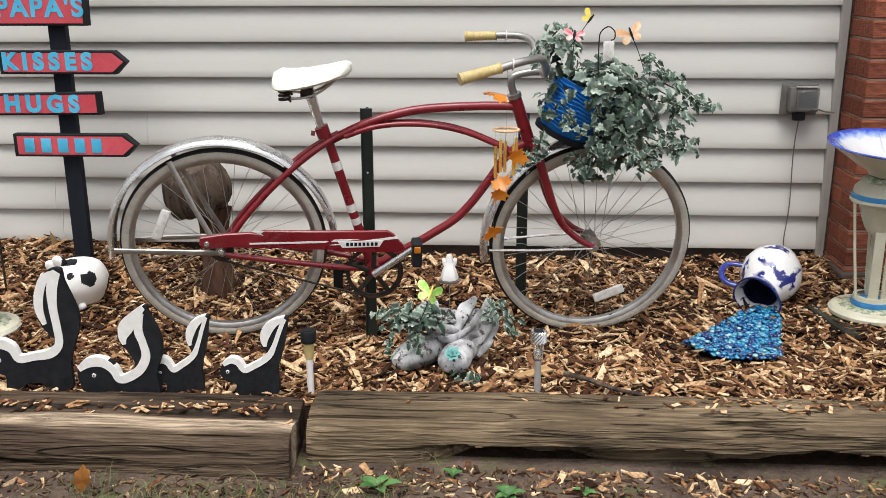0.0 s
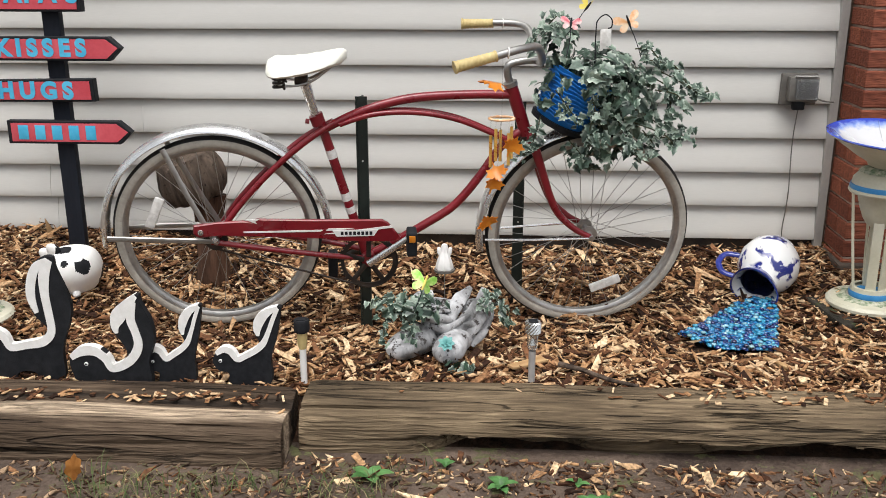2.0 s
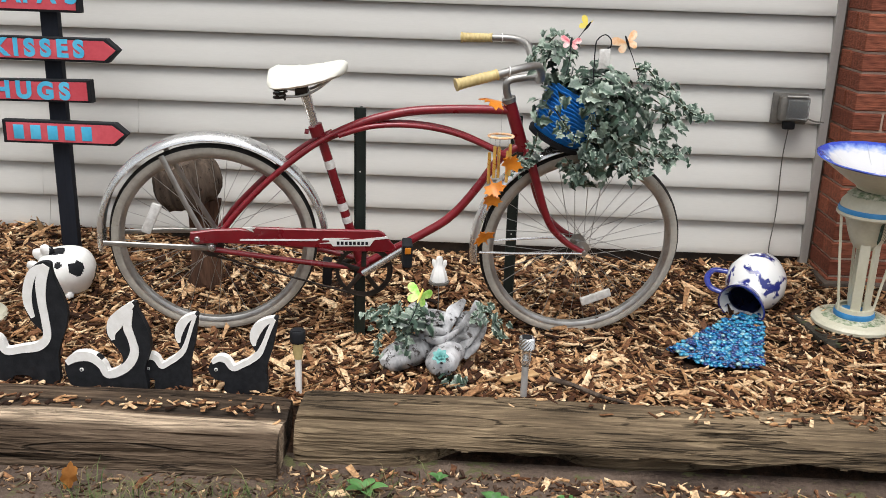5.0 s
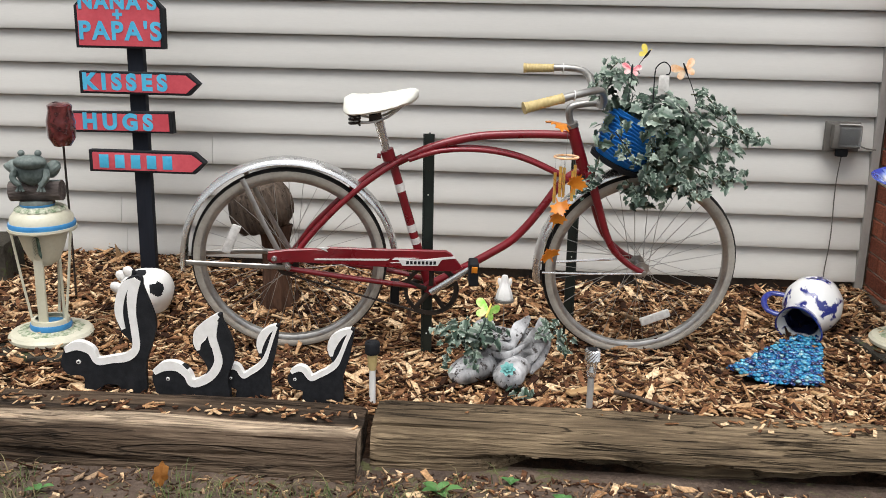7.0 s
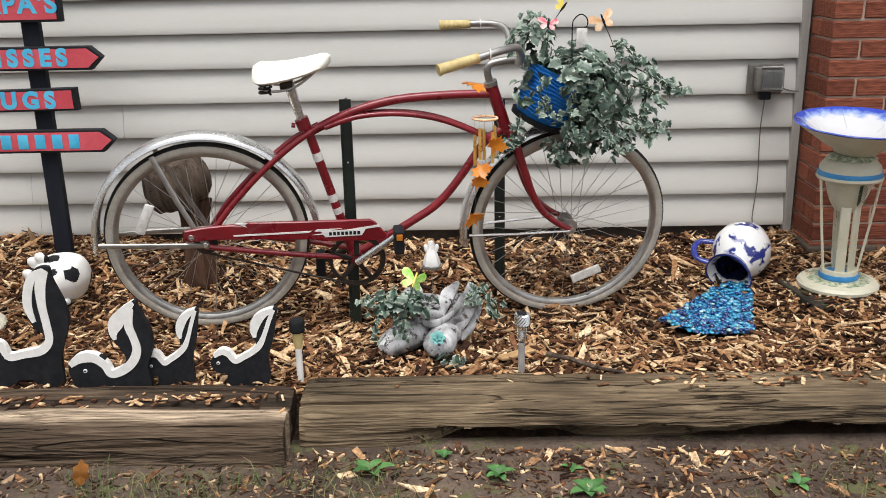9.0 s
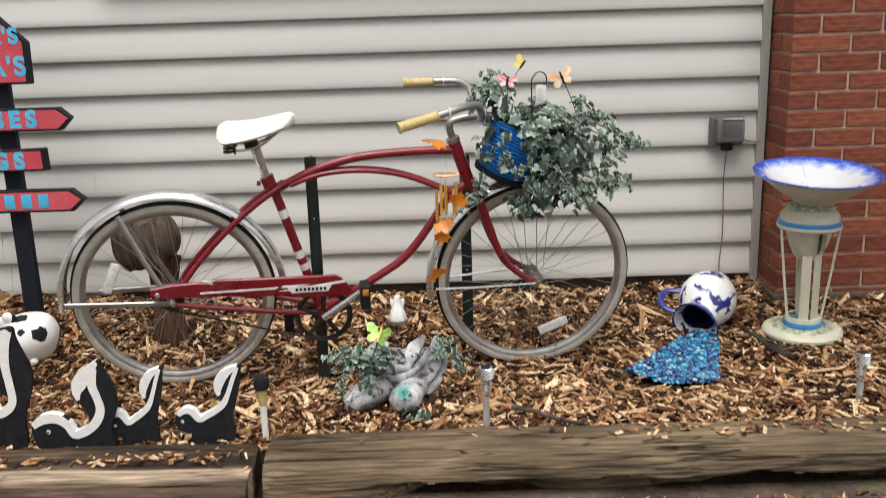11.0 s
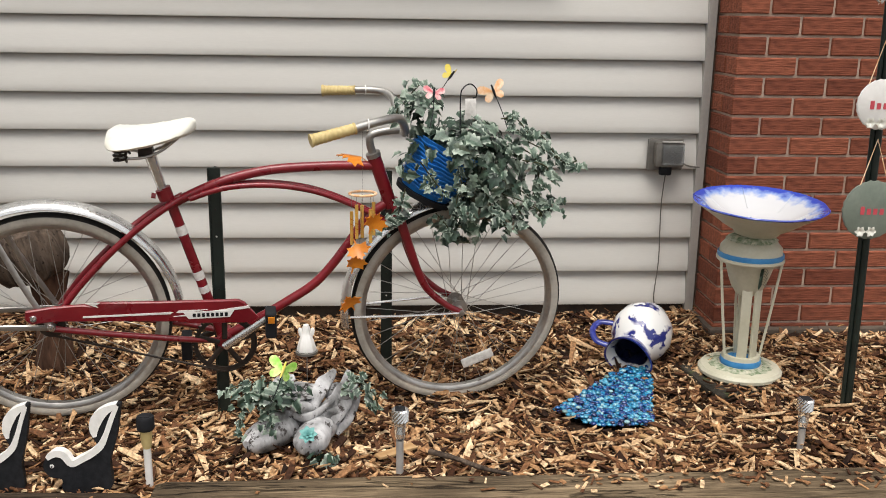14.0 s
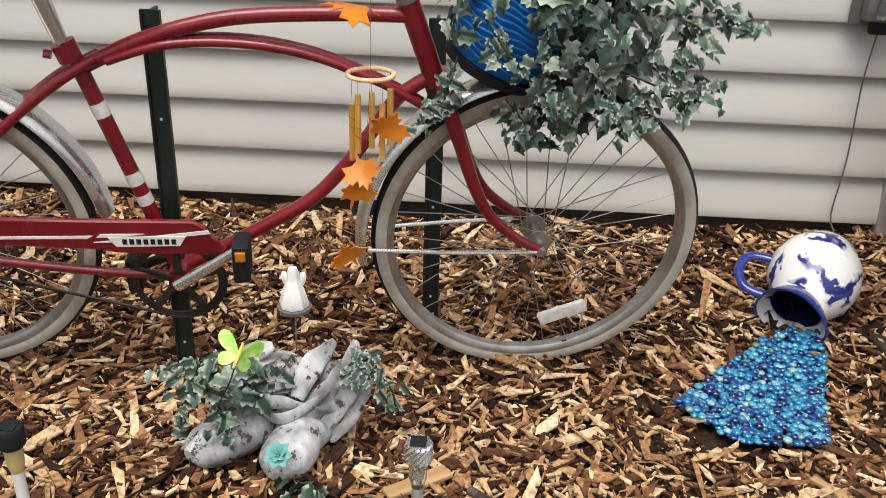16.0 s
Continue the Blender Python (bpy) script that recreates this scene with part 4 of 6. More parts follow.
def bicycle():
    bike = thing("bicycle", BIKE, "old red cruiser bicycle with chrome fenders, propped in mulch", "bicycle")
    bike_wheel(bike, REAR, "rear_wheel", (radians(157), 0.20), 1)
    bike_wheel(bike, FRONT, "front_wheel", (radians(-68), 0.198), 2, 0.331)
    fender(bike, REAR, 8, 186, "chrome rear fender, lightly tarnished", -0.002)
    fender(bike, FRONT, 66, 190, "chrome front fender, lightly tarnished", 0.006)
    tube = 0.0135
    # main beam sweeping from the head over the seat tube to the rear axle, twin legs behind
    part("top_tube", sweep(smooth_path(xz([(0.925, 0.758), (0.80, 0.7585), (0.642, 0.750), (0.54, 0.730), (0.445, 0.697), (0.362, 0.655)])), tube, 14), RED, bike)
    for s in (-1, 1):
        part("seat_stay", sweep(smooth_path([Vector((0.375, s * 0.012, 0.662)), Vector((0.30, s * 0.026, 0.615)), Vector((0.215, s * 0.032, 0.545)), Vector((0.14, s * 0.036, 0.47)), Vector((0.075, s * 0.042, 0.395)), Vector((0.02, s * 0.048, 0.315))]), 0.0095, 10), RED, bike)
        part("chain_stay", sweep(smooth_path([Vector((0.47, s * 0.03, 0.225)), Vector((0.36, s * 0.05, 0.245)), Vector((0.18, s * 0.056, 0.272)), Vector((0.0, s * 0.058, 0.300))]), 0.009, 10), RED, bike)
        part("second_tube", sweep(smooth_path([Vector((0.40, s * 0.012, 0.668)), Vector((0.50, s * 0.013, 0.700)), Vector((0.625, s * 0.013, 0.706)), Vector((0.75, s * 0.012, 0.685)), Vector((0.87, s * 0.010, 0.636)), Vector((0.955, s * 0.008, 0.588))]), 0.0085, 10), RED, bike)
        part("fork_blade", sweep(smooth_path([Vector((0.972, s * 0.026, 0.635)), Vector((0.985, s * 0.046, 0.59)), Vector((1.012, s * 0.048, 0.515)), Vector((1.042, s * 0.05, 0.435)), Vector((1.075, s * 0.052, 0.376)), Vector((1.13, s * 0.055, 0.327)), Vector((1.181, s * 0.057, 0.300))]), lambda t: 0.0155 - 0.0065 * t, 12), RED, bike)
        part("fender_stay", sweep([Vector((0.845, s * 0.040, 0.288)), Vector((1.0, s * 0.056, 0.293)), Vector((1.181, s * 0.064, 0.300))], 0.0042, 8), CHROME, bike)
        part("fender_stay", sweep([Vector((-0.312, s * 0.040, 0.306)), Vector((-0.16, s * 0.056, 0.307)), Vector((0.012, s * 0.066, 0.305))], 0.0085, 8, flat=0.5), DULL_STEEL, bike)
        part("fender_stay", sweep([Vector((-0.124, s * 0.036, 0.590)), Vector((-0.06, s * 0.056, 0.45)), Vector((0.012, s * 0.068, 0.305))], 0.0085, 8, flat=0.4), DULL_STEEL, bike)
    part("down_tube", sweep(smooth_path(xz([(0.960, 0.640), (0.925, 0.620), (0.886, 0.585), (0.835, 0.505), (0.785, 0.434), (0.735, 0.380), (0.669, 0.335), (0.585, 0.283), (0.478, 0.222)])), 0.0135, 14), RED, bike)
    part("seat_tube", sweep(xz([(0.472, 0.222), (0.330, 0.690)]), 0.0145, 14), RED, bike)
    part("seat_clamp", sweep(xz([(0.338, 0.664), (0.328, 0.694)]), 0.019, 14), RED, bike)
    part("clamp_bolt", sweep([(0.312, -0.012, 0.678), (0.300, -0.012, 0.680)], 0.008, 8), RED, bike)
    part("head_tube", sweep(xz([(0.912, 0.785), (0.9695, 0.630)]), 0.0195, 16), RED, bike)
    part("headset", sweep(xz([(0.908, 0.797), (0.9125, 0.785)]), 0.0215, 16), DULL_STEEL, bike)
    part("headset", sweep(xz([(0.969, 0.634), (0.9735, 0.621)]), 0.0225, 16), RUSTY, bike)
    part("fork_crown", sweep([(0.974, -0.048, 0.612), (0.973, 0, 0.620), (0.974, 0.048, 0.612)], 0.014, 10), RED, bike)
    part("stem", sweep(smooth_path(xz([(0.910, 0.790), (0.899, 0.825), (0.905, 0.850), (0.955, 0.862), (0.985, 0.863)])), 0.0115, 12), DULL_STEEL, bike)
    bar = [(0.82, -0.262, 0.936), (0.89, -0.235, 0.949), (0.945, -0.19, 0.945), (0.975, -0.12, 0.90), (0.988, -0.04, 0.865), (0.990, 0.03, 0.863), (0.992, 0.12, 0.888), (0.988, 0.19, 0.915), (0.955, 0.235, 0.922), (0.88, 0.262, 0.918)]
    part("handlebar", sweep(smooth_path(bar), 0.0112, 12), DULL_STEEL, bike, "dull chrome handlebar, flaking")
    for p, q in (((0.708, -0.285, 0.911), (0.822, -0.258, 0.936)), ((0.790, 0.285, 0.909), (0.888, 0.260, 0.917))):
        p, q = Vector(p), Vector(q)
        path = [p.lerp(q, k / 40) for k in range(41)]
        part("grip", sweep(path, lambda t: (0.0165 if t < 0.06 else 0.0150 - 0.0022 * t) + (0.0012 if int(t * 40) % 4 < 2 else 0) + (0.002 if t > 0.95 else 0), 14), CREAM_GRIP, bike, "yellowed ribbed grip")
        tie_at = q + (q - p) * 0.28
        part("cable_tie", sweep([tie_at + Vector((0.002, 0.014 * math.cos(a), 0.014 * math.sin(a))) for a in (2 * math.pi * k / 14 for k in range(14))], 0.002, 6, closed=True), WHITE_PAINT, bike, "white zip tie")
    # saddle
    part("seat_post", sweep(xz([(0.335, 0.672), (0.300, 0.800)]), lambda t: 0.0115 + 0.005 * t, 12), CHROME, bike)
    b = bmesh.new()
    rows, seg = 26, 18
    rings = []
    for i in range(rows + 1):
        t = i / rows
        x = 0.197 + 0.242 * t
        wide = 0.088 * (1 - t) ** 0.55 * (0.55 + 0.45 * min(1, t * 8) ** 0.5) + 0.026 * min(1, (1 - t) * 9) ** 0.5
        tall = 0.027 * min(1, 0.35 + t * 7) ** 0.5 * min(1, 0.3 + (1 - t) * 8) ** 0.5
        zc = 0.838 + 0.024 * t + 0.010 * t * t - 0.009 * math.sin(math.pi * t)
        ring = []
        for k in range(seg):
            a = 2 * math.pi * k / seg
            y = wide * math.cos(a)
            z = math.sin(a)
            z = tall * (z if z > 0 else z * 0.62)
            crease = 0.0022 * noise.noise(Vector((x * 60, y * 40, z * 60)))
            ring.append(b.verts.new((x, y, zc + z - 0.10 * abs(y) * (1 - t) * 0.6 + crease)))
        rings.append(ring)
    for i in range(rows):
        for k in range(seg):
            b.faces.new((rings[i][k], rings[i][(k + 1) % seg], rings[i + 1][(k + 1) % seg], rings[i + 1][k]))
    b.faces.new(rings[0][::-1])
    b.faces.new(rings[-1])
    bmesh.ops.recalc_face_normals(b, faces=b.faces)
    saddle = part("saddle", b, SADDLE, bike, "white vinyl saddle cover, creased")
    part("saddle_clamp", box(0.278, 0.318, -0.026, 0.026, 0.786, 0.812, 0.006), RUSTY, saddle)
    for s in (-1, 1):
        part("saddle_rail", sweep(smooth_path([(0.215, s * 0.04, 0.822), (0.235, s * 0.045, 0.795), (0.29, s * 0.03, 0.79), (0.34, s * 0.02, 0.805), (0.395, s * 0.012, 0.845)]), 0.004, 8), DULL_STEEL, saddle)
        part("saddle_spring", sweep([(0.232 + 0.017 * math.cos(k), s * 0.040 + 0.017 * math.sin(k), 0.782 + 0.0019 * k) for k in (0.45 * j for j in range(48))], 0.0038, 6), RUSTY, saddle)
    # crankset
    bb = Vector((0.478, 0, 0.222))
    part("bottom_bracket", sweep([bb + Vector((0, -0.04, 0)), bb + Vector((0, 0.04, 0))], 0.022, 16), RED, bike)
    ring = turn_profile([(0.088, -0.002), (0.088, 0.002), (0.076, 0.002), (0.076, -0.002)], 56)
    for k in range(5):
        a = 2 * math.pi * k / 5 + 0.3
        d = Vector((math.cos(a), 0, math.sin(a)))
        sweep([d * 0.015, d * 0.08], 0.008, 8, bm=ring, flat=0.3)
    for k in range(46):
        a = 2 * math.pi * k / 46
        box(0.086, 0.0935, -0.0018, 0.0018, -0.0028, 0.0028, bm=ring, m=Matrix.Rotation(-a, 4, "Y"))
    part("chainring", ring, RUSTY, bike, "rusty dark chainring", pose(bb.x, -0.046, bb.z), smooth=False)
    for sgn, tip in ((-1, Vector((0.598, 0, 0.317))), (1, Vector((0.352, 0, 0.152)))):
        y = sgn * 0.066
        crank = part("crank", sweep([Vector((bb.x, y, bb.z)), Vector((tip.x, y + sgn * 0.02, tip.z))], lambda t: 0.0125 - 0.0025 * t, 12, flat=0.75), CHROME if sgn < 0 else RUSTY, bike)
        pedal = part("pedal", box(tip.x - 0.004, tip.x + 0.027, y + sgn * 0.032 - 0.03, y + sgn * 0.032 + 0.03, tip.z - 0.044, tip.z + 0.034, 0.006), BLACK_PAINT, bike, "black rubber block pedal", smooth=False)
        if sgn < 0:
            part("pedal_reflector", box(tip.x + 0.002, tip.x + 0.021, y - 0.066, y - 0.060, tip.z + 0.006, tip.z + 0.026, 0.002), ORANGE, pedal, "amber pedal reflector")
    chain = [bb + Vector((0, -0.046, 0)) + Vector((0.09 * math.cos(a), 0, 0.09 * math.sin(a))) for a in (radians(-95 + 190 * k / 16) for k in range(17))]
    back = [Vector((0.012, -0.046, 0.305)) + Vector((0.035 * math.cos(a), 0, 0.035 * math.sin(a))) for a in (radians(85 + 190 * k / 10) for k in range(11))]
    part("chain", sweep(chain + back, 0.0036, 6, closed=True, flat=0.8), RUSTY, bike)
    part("sprocket", turn_profile([(0.036, -0.002), (0.036, 0.002), (0.012, 0.002), (0.012, -0.002)], 24), RUSTY, bike, "", pose(0.012, -0.046, 0.305))
    # chain guard
    out = [(-0.050, 0.352), (0.02, 0.362), (0.10, 0.366), (0.128, 0.362), (0.142, 0.372), (0.30, 0.368), (0.528, 0.366), (0.546, 0.356), (0.586, 0.306), (0.580, 0.298), (0.545, 0.292), (0.385, 0.297), (0.352, 0.304), (0.20, 0.312), (0.03, 0.318), (-0.038, 0.312), (-0.054, 0.328)]
    guard = part("chain_guard", slab(out, -0.078, -0.066, bevel=0.003), RED, bike, "red chain guard with white pinstripes")
    part("pinstripe", slab([(0.10, 0.328), (0.335, 0.330), (0.345, 0.336), (0.10, 0.333)], -0.0795, -0.077), WHITE_PAINT, guard)
    part("pinstripe", slab([(0.345, 0.322), (0.555, 0.348), (0.560, 0.341), (0.40, 0.322)], -0.0795, -0.077), WHITE_PAINT, guard)
    part("pinstripe", slab([(0.36, 0.340), (0.44, 0.3405), (0.385, 0.333), (0.352, 0.333)], -0.0797, -0.077), WHITE_PAINT, guard)
    badge = part("badge", slab([(0.372, 0.334), (0.515, 0.336), (0.502, 0.315), (0.386, 0.313)], -0.0805, -0.077), WHITE_PAINT, guard, "white name plate with worn dark marks")
    for k in range(8):
        x = 0.398 + k * 0.0128
        part("mark", box(x, x + 0.0085, -0.0815, -0.0804, 0.319, 0.330), BLACK_PAINT, badge, smooth=False)
    part("paint_chip", slab([(0.108, 0.372), (0.150, 0.372), (0.137, 0.365), (0.143, 0.357), (0.126, 0.364)], -0.0792, -0.077), STICKER, guard, "bare flaked paint")
    for p in ((-0.030, 0.330), (0.012, 0.303)):
        part("bolt", lathe([(0.0, 0.006), (0.008, 0.005), (0.010, 0.0), (0.0, 0.0)], 10, None, pose(p[0], -0.078, p[1], 90)), CHROME, guard)
    # stickers on the seat tube
    d = Vector((0.142, 0, -0.468)).normalized()
    top = Vector((0.330, 0, 0.690))
    for s0, s1 in ((0.118, 0.146), (0.264, 0.290), (0.312, 0.334)):
        part("sticker", sweep([top + d * s0, top + d * s1], 0.0152, 14, caps=False), STICKER, bike, "torn white paper sticker")
    upper = {"top_tube", "second_tube", "seat_clamp", "clamp_bolt", "head_tube", "headset", "stem", "handlebar", "grip", "cable_tie", "saddle", "seat_post"}
    for ob in bike.children:
        if ob.name.split(".")[0] in upper:
            ob.location.z -= 0.010
            ob.location.x -= 0.006
    saddle.matrix_basis = pose(0.004, 0, -0.008) @ Matrix.Diagonal((0.945, 1, 1, 1))
    guard.matrix_basis = pose(0.002, 0, 0.010) @ Matrix.Diagonal((0.982, 1, 1, 1))
    return bike


bicycle()


# ---- ivy ----
def ivy_leaf_mesh(name, mats, seed, bm=None, m=None):
    """Five-lobed leaf with a raised fold and turned-down tips, about one unit long."""
    rng = random.Random(seed)
    b = bm or bmesh.new()
    m = m or Matrix()
    lobes = [(0.0, 0.0), (0.28, -0.14), (0.54, 0.05), (0.35, 0.25), (0.47, 0.50), (0.25, 0.63), (0.0, 1.05)]
    curl = rng.uniform(0.10, 0.32)
    fold = rng.uniform(0.12, 0.40)

    def lift(x, y):
        return fold * abs(x) - curl * (y - 0.3) ** 2 - 0.20 * x * x

    mid = [b.verts.new(m @ Vector((0, y, lift(0, y)))) for y in (0.0, 0.22, 0.5, 1.08)]
    for s in (-1, 1):
        k = [b.verts.new(m @ Vector((s * x, y, lift(x, y) + rng.uniform(-0.03, 0.03)))) for x, y in lobes[1:6]]
        f = [(mid[0], k[0], k[1]), (mid[0], k[1], mid[1]), (mid[1], k[1], k[2]), (mid[1], k[2], mid[2]), (k[2], k[3], mid[2]), (k[3], k[4], mid[2]), (mid[2], k[4], mid[3]), (k[2], k[3], k[4])][:7]
        for q in f:
            b.faces.new(q if s > 0 else q[::-1])
    return b


def leaf_pose(p, out, size, rng):
    """Leaf hanging from p, its face turned outwards and its tip drooping."""
    z = (Vector(out) + Vector((rng.uniform(-0.5, 0.5), rng.uniform(-0.5, 0.5), rng.uniform(-0.2, 0.6)))).normalized()
    y = Vector((rng.uniform(-0.7, 0.7), rng.uniform(-0.5, 0.3), rng.uniform(-1.0, 0.1)))
    y = (y - z * y.dot(z)).normalized()
    x = y.cross(z)
    m = Matrix((x, y, z)).transposed().to_4x4()
    m.translation = p
    return m @ Matrix.Diagonal((size * rng.uniform(0.72, 1.12), size * rng.uniform(0.85, 1.1), size * rng.uniform(0.6, 1.6), 1))


IVY_MESHES = [mesh_from(ivy_leaf_mesh("leaf", LEAF, k), "leaf", LEAF, False) for k in range(6)]


def ivy(name, origin, label, lumps, vines, seed, sizes, keep=None):
    """lumps: centre, radii, number of leaves; vines: points of trailing stems."""
    t = thing(name, Matrix.Translation(origin), label, "plant")
    rng = random.Random(seed)
    mass = bmesh.new()
    total = 0
    for c, r, n in lumps:
        for i in range(n):
            d = Vector((rng.gauss(0, 1), rng.gauss(0, 1), rng.gauss(0, 1))).normalized()
            rr = rng.uniform(0.55, 1.08)
            p = Vector(c) + Vector((d.x * r[0], d.y * r[1], d.z * r[2])) * rr
            if keep and not keep(p, rng):
                continue
            m = leaf_pose(p, d + Vector((0, -0.5, 0.3)), rng.uniform(*sizes), rng)
            if total < 290 and d.y < 0.25 and rng.random() < 0.62:
                ob = new("leaf", IVY_MESHES[rng.randrange(6)])
                ob.parent, ob.matrix_basis = t, m
                total += 1
            else:
                ivy_leaf_mesh("leaf", LEAF_STUFF, rng.randrange(40), mass, m)
    for pts in vines:
        path = smooth_path(pts, 8)
        part("stem", sweep(path, 0.0021, 5), VINE, t)
        for q in path[2:]:
            for _ in range(1 if rng.random() < 0.75 else 2):
                p = q + Vector((rng.gauss(0, 0.012), rng.gauss(0, 0.012), rng.gauss(0, 0.012)))
                ob = new("leaf", IVY_MESHES[rng.randrange(6)])
                ob.parent, ob.matrix_basis = t, leaf_pose(p, Vector((rng.uniform(-0.4, 0.4), -1, 0.4)), rng.uniform(sizes[0] * 0.55, sizes[1] * 0.7), rng)
    if len(mass.verts):
        ob = part("foliage", mass, LEAF_STUFF, t, smooth=False)
        ob["kind"] = "stuff"
    else:
        mass.free()
    return t


def bw(u, y, v):
    return BIKE @ Vector((u, y, v))


def basket_and_ivy():
    # basket hung in front of the handlebar
    m = BIKE @ pose(1.088, -0.01, 0.742, 0, 24, 0)
    bk = thing("basket", m, "bright blue woven plastic basket on the handlebar", "basket")
    b = lathe([(0.0, -0.075), (0.075, -0.075), (0.082, -0.06), (0.098, 0.07), (0.103, 0.078), (0.099, 0.080), (0.092, 0.07), (0.074, -0.06), (0.0, -0.068)], 40, wobble=lambda a, z: 1 + 0.018 * math.sin(a * 20) * math.sin(z * 190))
    part("bowl", b, WICKER_BLUE, bk)
    for k in range(12):
        z = -0.057 + k * 0.0112
        r = 0.084 + (z + 0.06) * 0.125
        part("weave_band", sweep([(r * math.cos(a) * (1 + 0.018 * math.cos(20 * a + k * math.pi)), r * math.sin(a) * (1 + 0.018 * math.cos(20 * a + k * math.pi)), z + 0.002 * math.sin(10 * a + k)) for a in (2 * math.pi * j / 60 for j in range(60))], 0.0022, 6, closed=True), WICKER_BLUE, bk)
    part("base_tray", lathe([(0.0, -0.095), (0.085, -0.092), (0.088, -0.076), (0.0, -0.076)], 30), BLACK_PAINT, bk, "black plastic tray")
    o = bw(1.15, 0, 0.72)

    def L(u, y, v):
        u = u if u < 1.05 else 1.05 + (u - 1.05) * 0.90
        v = v if v > 0.66 else 0.66 + (v - 0.66) * 0.72
        return bw(u, y, v) - o

    back = BIKE.inverted()

    def clear_of_basket(p, rng):
        q = back @ (p + o)
        return not (0.99 < q.x < 1.12 and 0.64 < q.z < 0.83 and q.y < 0.0) or rng.random() < 0.30

    lumps = [(L(1.19, -0.02, 0.80), (0.135, 0.14, 0.11), 270), (L(1.04, 0.0, 0.90), (0.055, 0.08, 0.085), 60), (L(1.26, -0.02, 0.74), (0.105, 0.12, 0.105), 165), (L(1.00, -0.05, 0.775), (0.045, 0.06, 0.055), 26), (L(1.12, -0.07, 0.83), (0.11, 0.08, 0.07), 55), (L(1.20, -0.09, 0.63), (0.075, 0.06, 0.06), 44), (L(1.17, -0.08, 0.545), (0.07, 0.045, 0.035), 32), (L(1.34, 0.0, 0.82), (0.06, 0.08, 0.05), 10)]
    vines = [[L(1.34, -0.02, 0.86), L(1.42, -0.03, 0.85), L(1.48, -0.03, 0.79), L(1.52, -0.04, 0.765)],
             [L(1.30, -0.05, 0.72), L(1.38, -0.06, 0.68), L(1.45, -0.06, 0.645), L(1.475, -0.06, 0.63)],
             [L(1.32, -0.02, 0.82), L(1.40, -0.05, 0.79), L(1.42, -0.06, 0.73), L(1.40, -0.06, 0.66)],
             [L(1.08, -0.08, 0.62), L(1.12, -0.10, 0.56), L(1.10, -0.10, 0.53)],
             [L(0.99, -0.06, 0.70), L(0.975, -0.07, 0.63), L(0.955, -0.075, 0.575), L(0.935, -0.07, 0.545)],
             [L(1.0, -0.03, 0.92), L(0.97, -0.04, 0.94), L(0.955, -0.05, 0.905)],
             [L(1.24, -0.10, 0.64), L(1.29, -0.11, 0.60), L(1.31, -0.11, 0.56)],
             [L(1.28, -0.05, 0.90), L(1.33, -0.05, 0.90), L(1.37, -0.06, 0.86)],
             [L(1.36, -0.06, 0.78), L(1.43, -0.08, 0.77), L(1.46, -0.08, 0.72)],
             [L(1.33, -0.07, 0.66), L(1.37, -0.08, 0.60), L(1.36, -0.08, 0.565)],
             [L(1.30, -0.06, 0.68), L(1.40, -0.08, 0.645), L(1.44, -0.09, 0.60)],
             [L(1.02, -0.10, 0.79), L(1.06, -0.13, 0.74), L(1.10, -0.135, 0.70)],
             [L(1.12, -0.12, 0.80), L(1.14, -0.14, 0.74), L(1.13, -0.14, 0.68), L(1.16, -0.14, 0.62)],
             [L(1.06, 0.0, 0.97), L(1.03, -0.02, 0.99), L(1.0, -0.03, 0.965)],
             [L(1.38, -0.04, 0.83), L(1.45, -0.04, 0.80), L(1.51, -0.05, 0.77), L(1.55, -0.05, 0.775)],
             [L(1.36, -0.05, 0.63), L(1.43, -0.06, 0.62), L(1.50, -0.06, 0.625)],
             [L(1.22, -0.12, 0.72), L(1.25, -0.14, 0.65), L(1.27, -0.14, 0.60)]]
    ivy("ivy_plant", o, "trailing artificial green ivy spilling from the blue basket", lumps, vines, 21, (0.025, 0.043), clear_of_basket)


basket_and_ivy()


def butterfly(m, mats, body, label, stem=0.0, size=0.045, spread=35):
    t = thing("butterfly_ornament", m, label, "ornament")
    for s in (-1, 1):
        for j, (ang, ln, wd) in enumerate(((28, 1.0, 0.62), (-32, 0.72, 0.55))):
            pts = []
            for k in range(14):
                a = 2 * math.pi * k / 14
                pts.append((0.5 * ln + 0.5 * ln * math.cos(a), 0.5 * wd * math.sin(a) * (0.75 + 0.35 * math.cos(a))))
            b = slab([(x * size, z * size) for x, z in pts], -0.0006, 0.0006)
            bmesh.ops.transform(b, matrix=Matrix.Rotation(radians(spread), 4, "Z") @ Matrix.Rotation(radians(-ang), 4, "Y"), verts=b.verts)
            if s < 0:
                bmesh.ops.scale(b, vec=(-1, 1, 1), verts=b.verts)
                bmesh.ops.reverse_faces(b, faces=b.faces)
            part("wing", b, mats, t)
    part("body", sweep([(0, -0.002, -0.4 * size), (0, -0.003, 0), (0, -0.002, 0.45 * size)], lambda q: 0.003 * math.sin(0.3 + q * 2.4) + 0.001, 8), body, t)
    if stem:
        part("stem", sweep(smooth_path([(0, 0, 0), (0.004, 0.003, -stem * 0.5), (0, 0, -stem)]), 0.0013, 6), BLACK_PAINT, t, "thin wire stem")
    return t


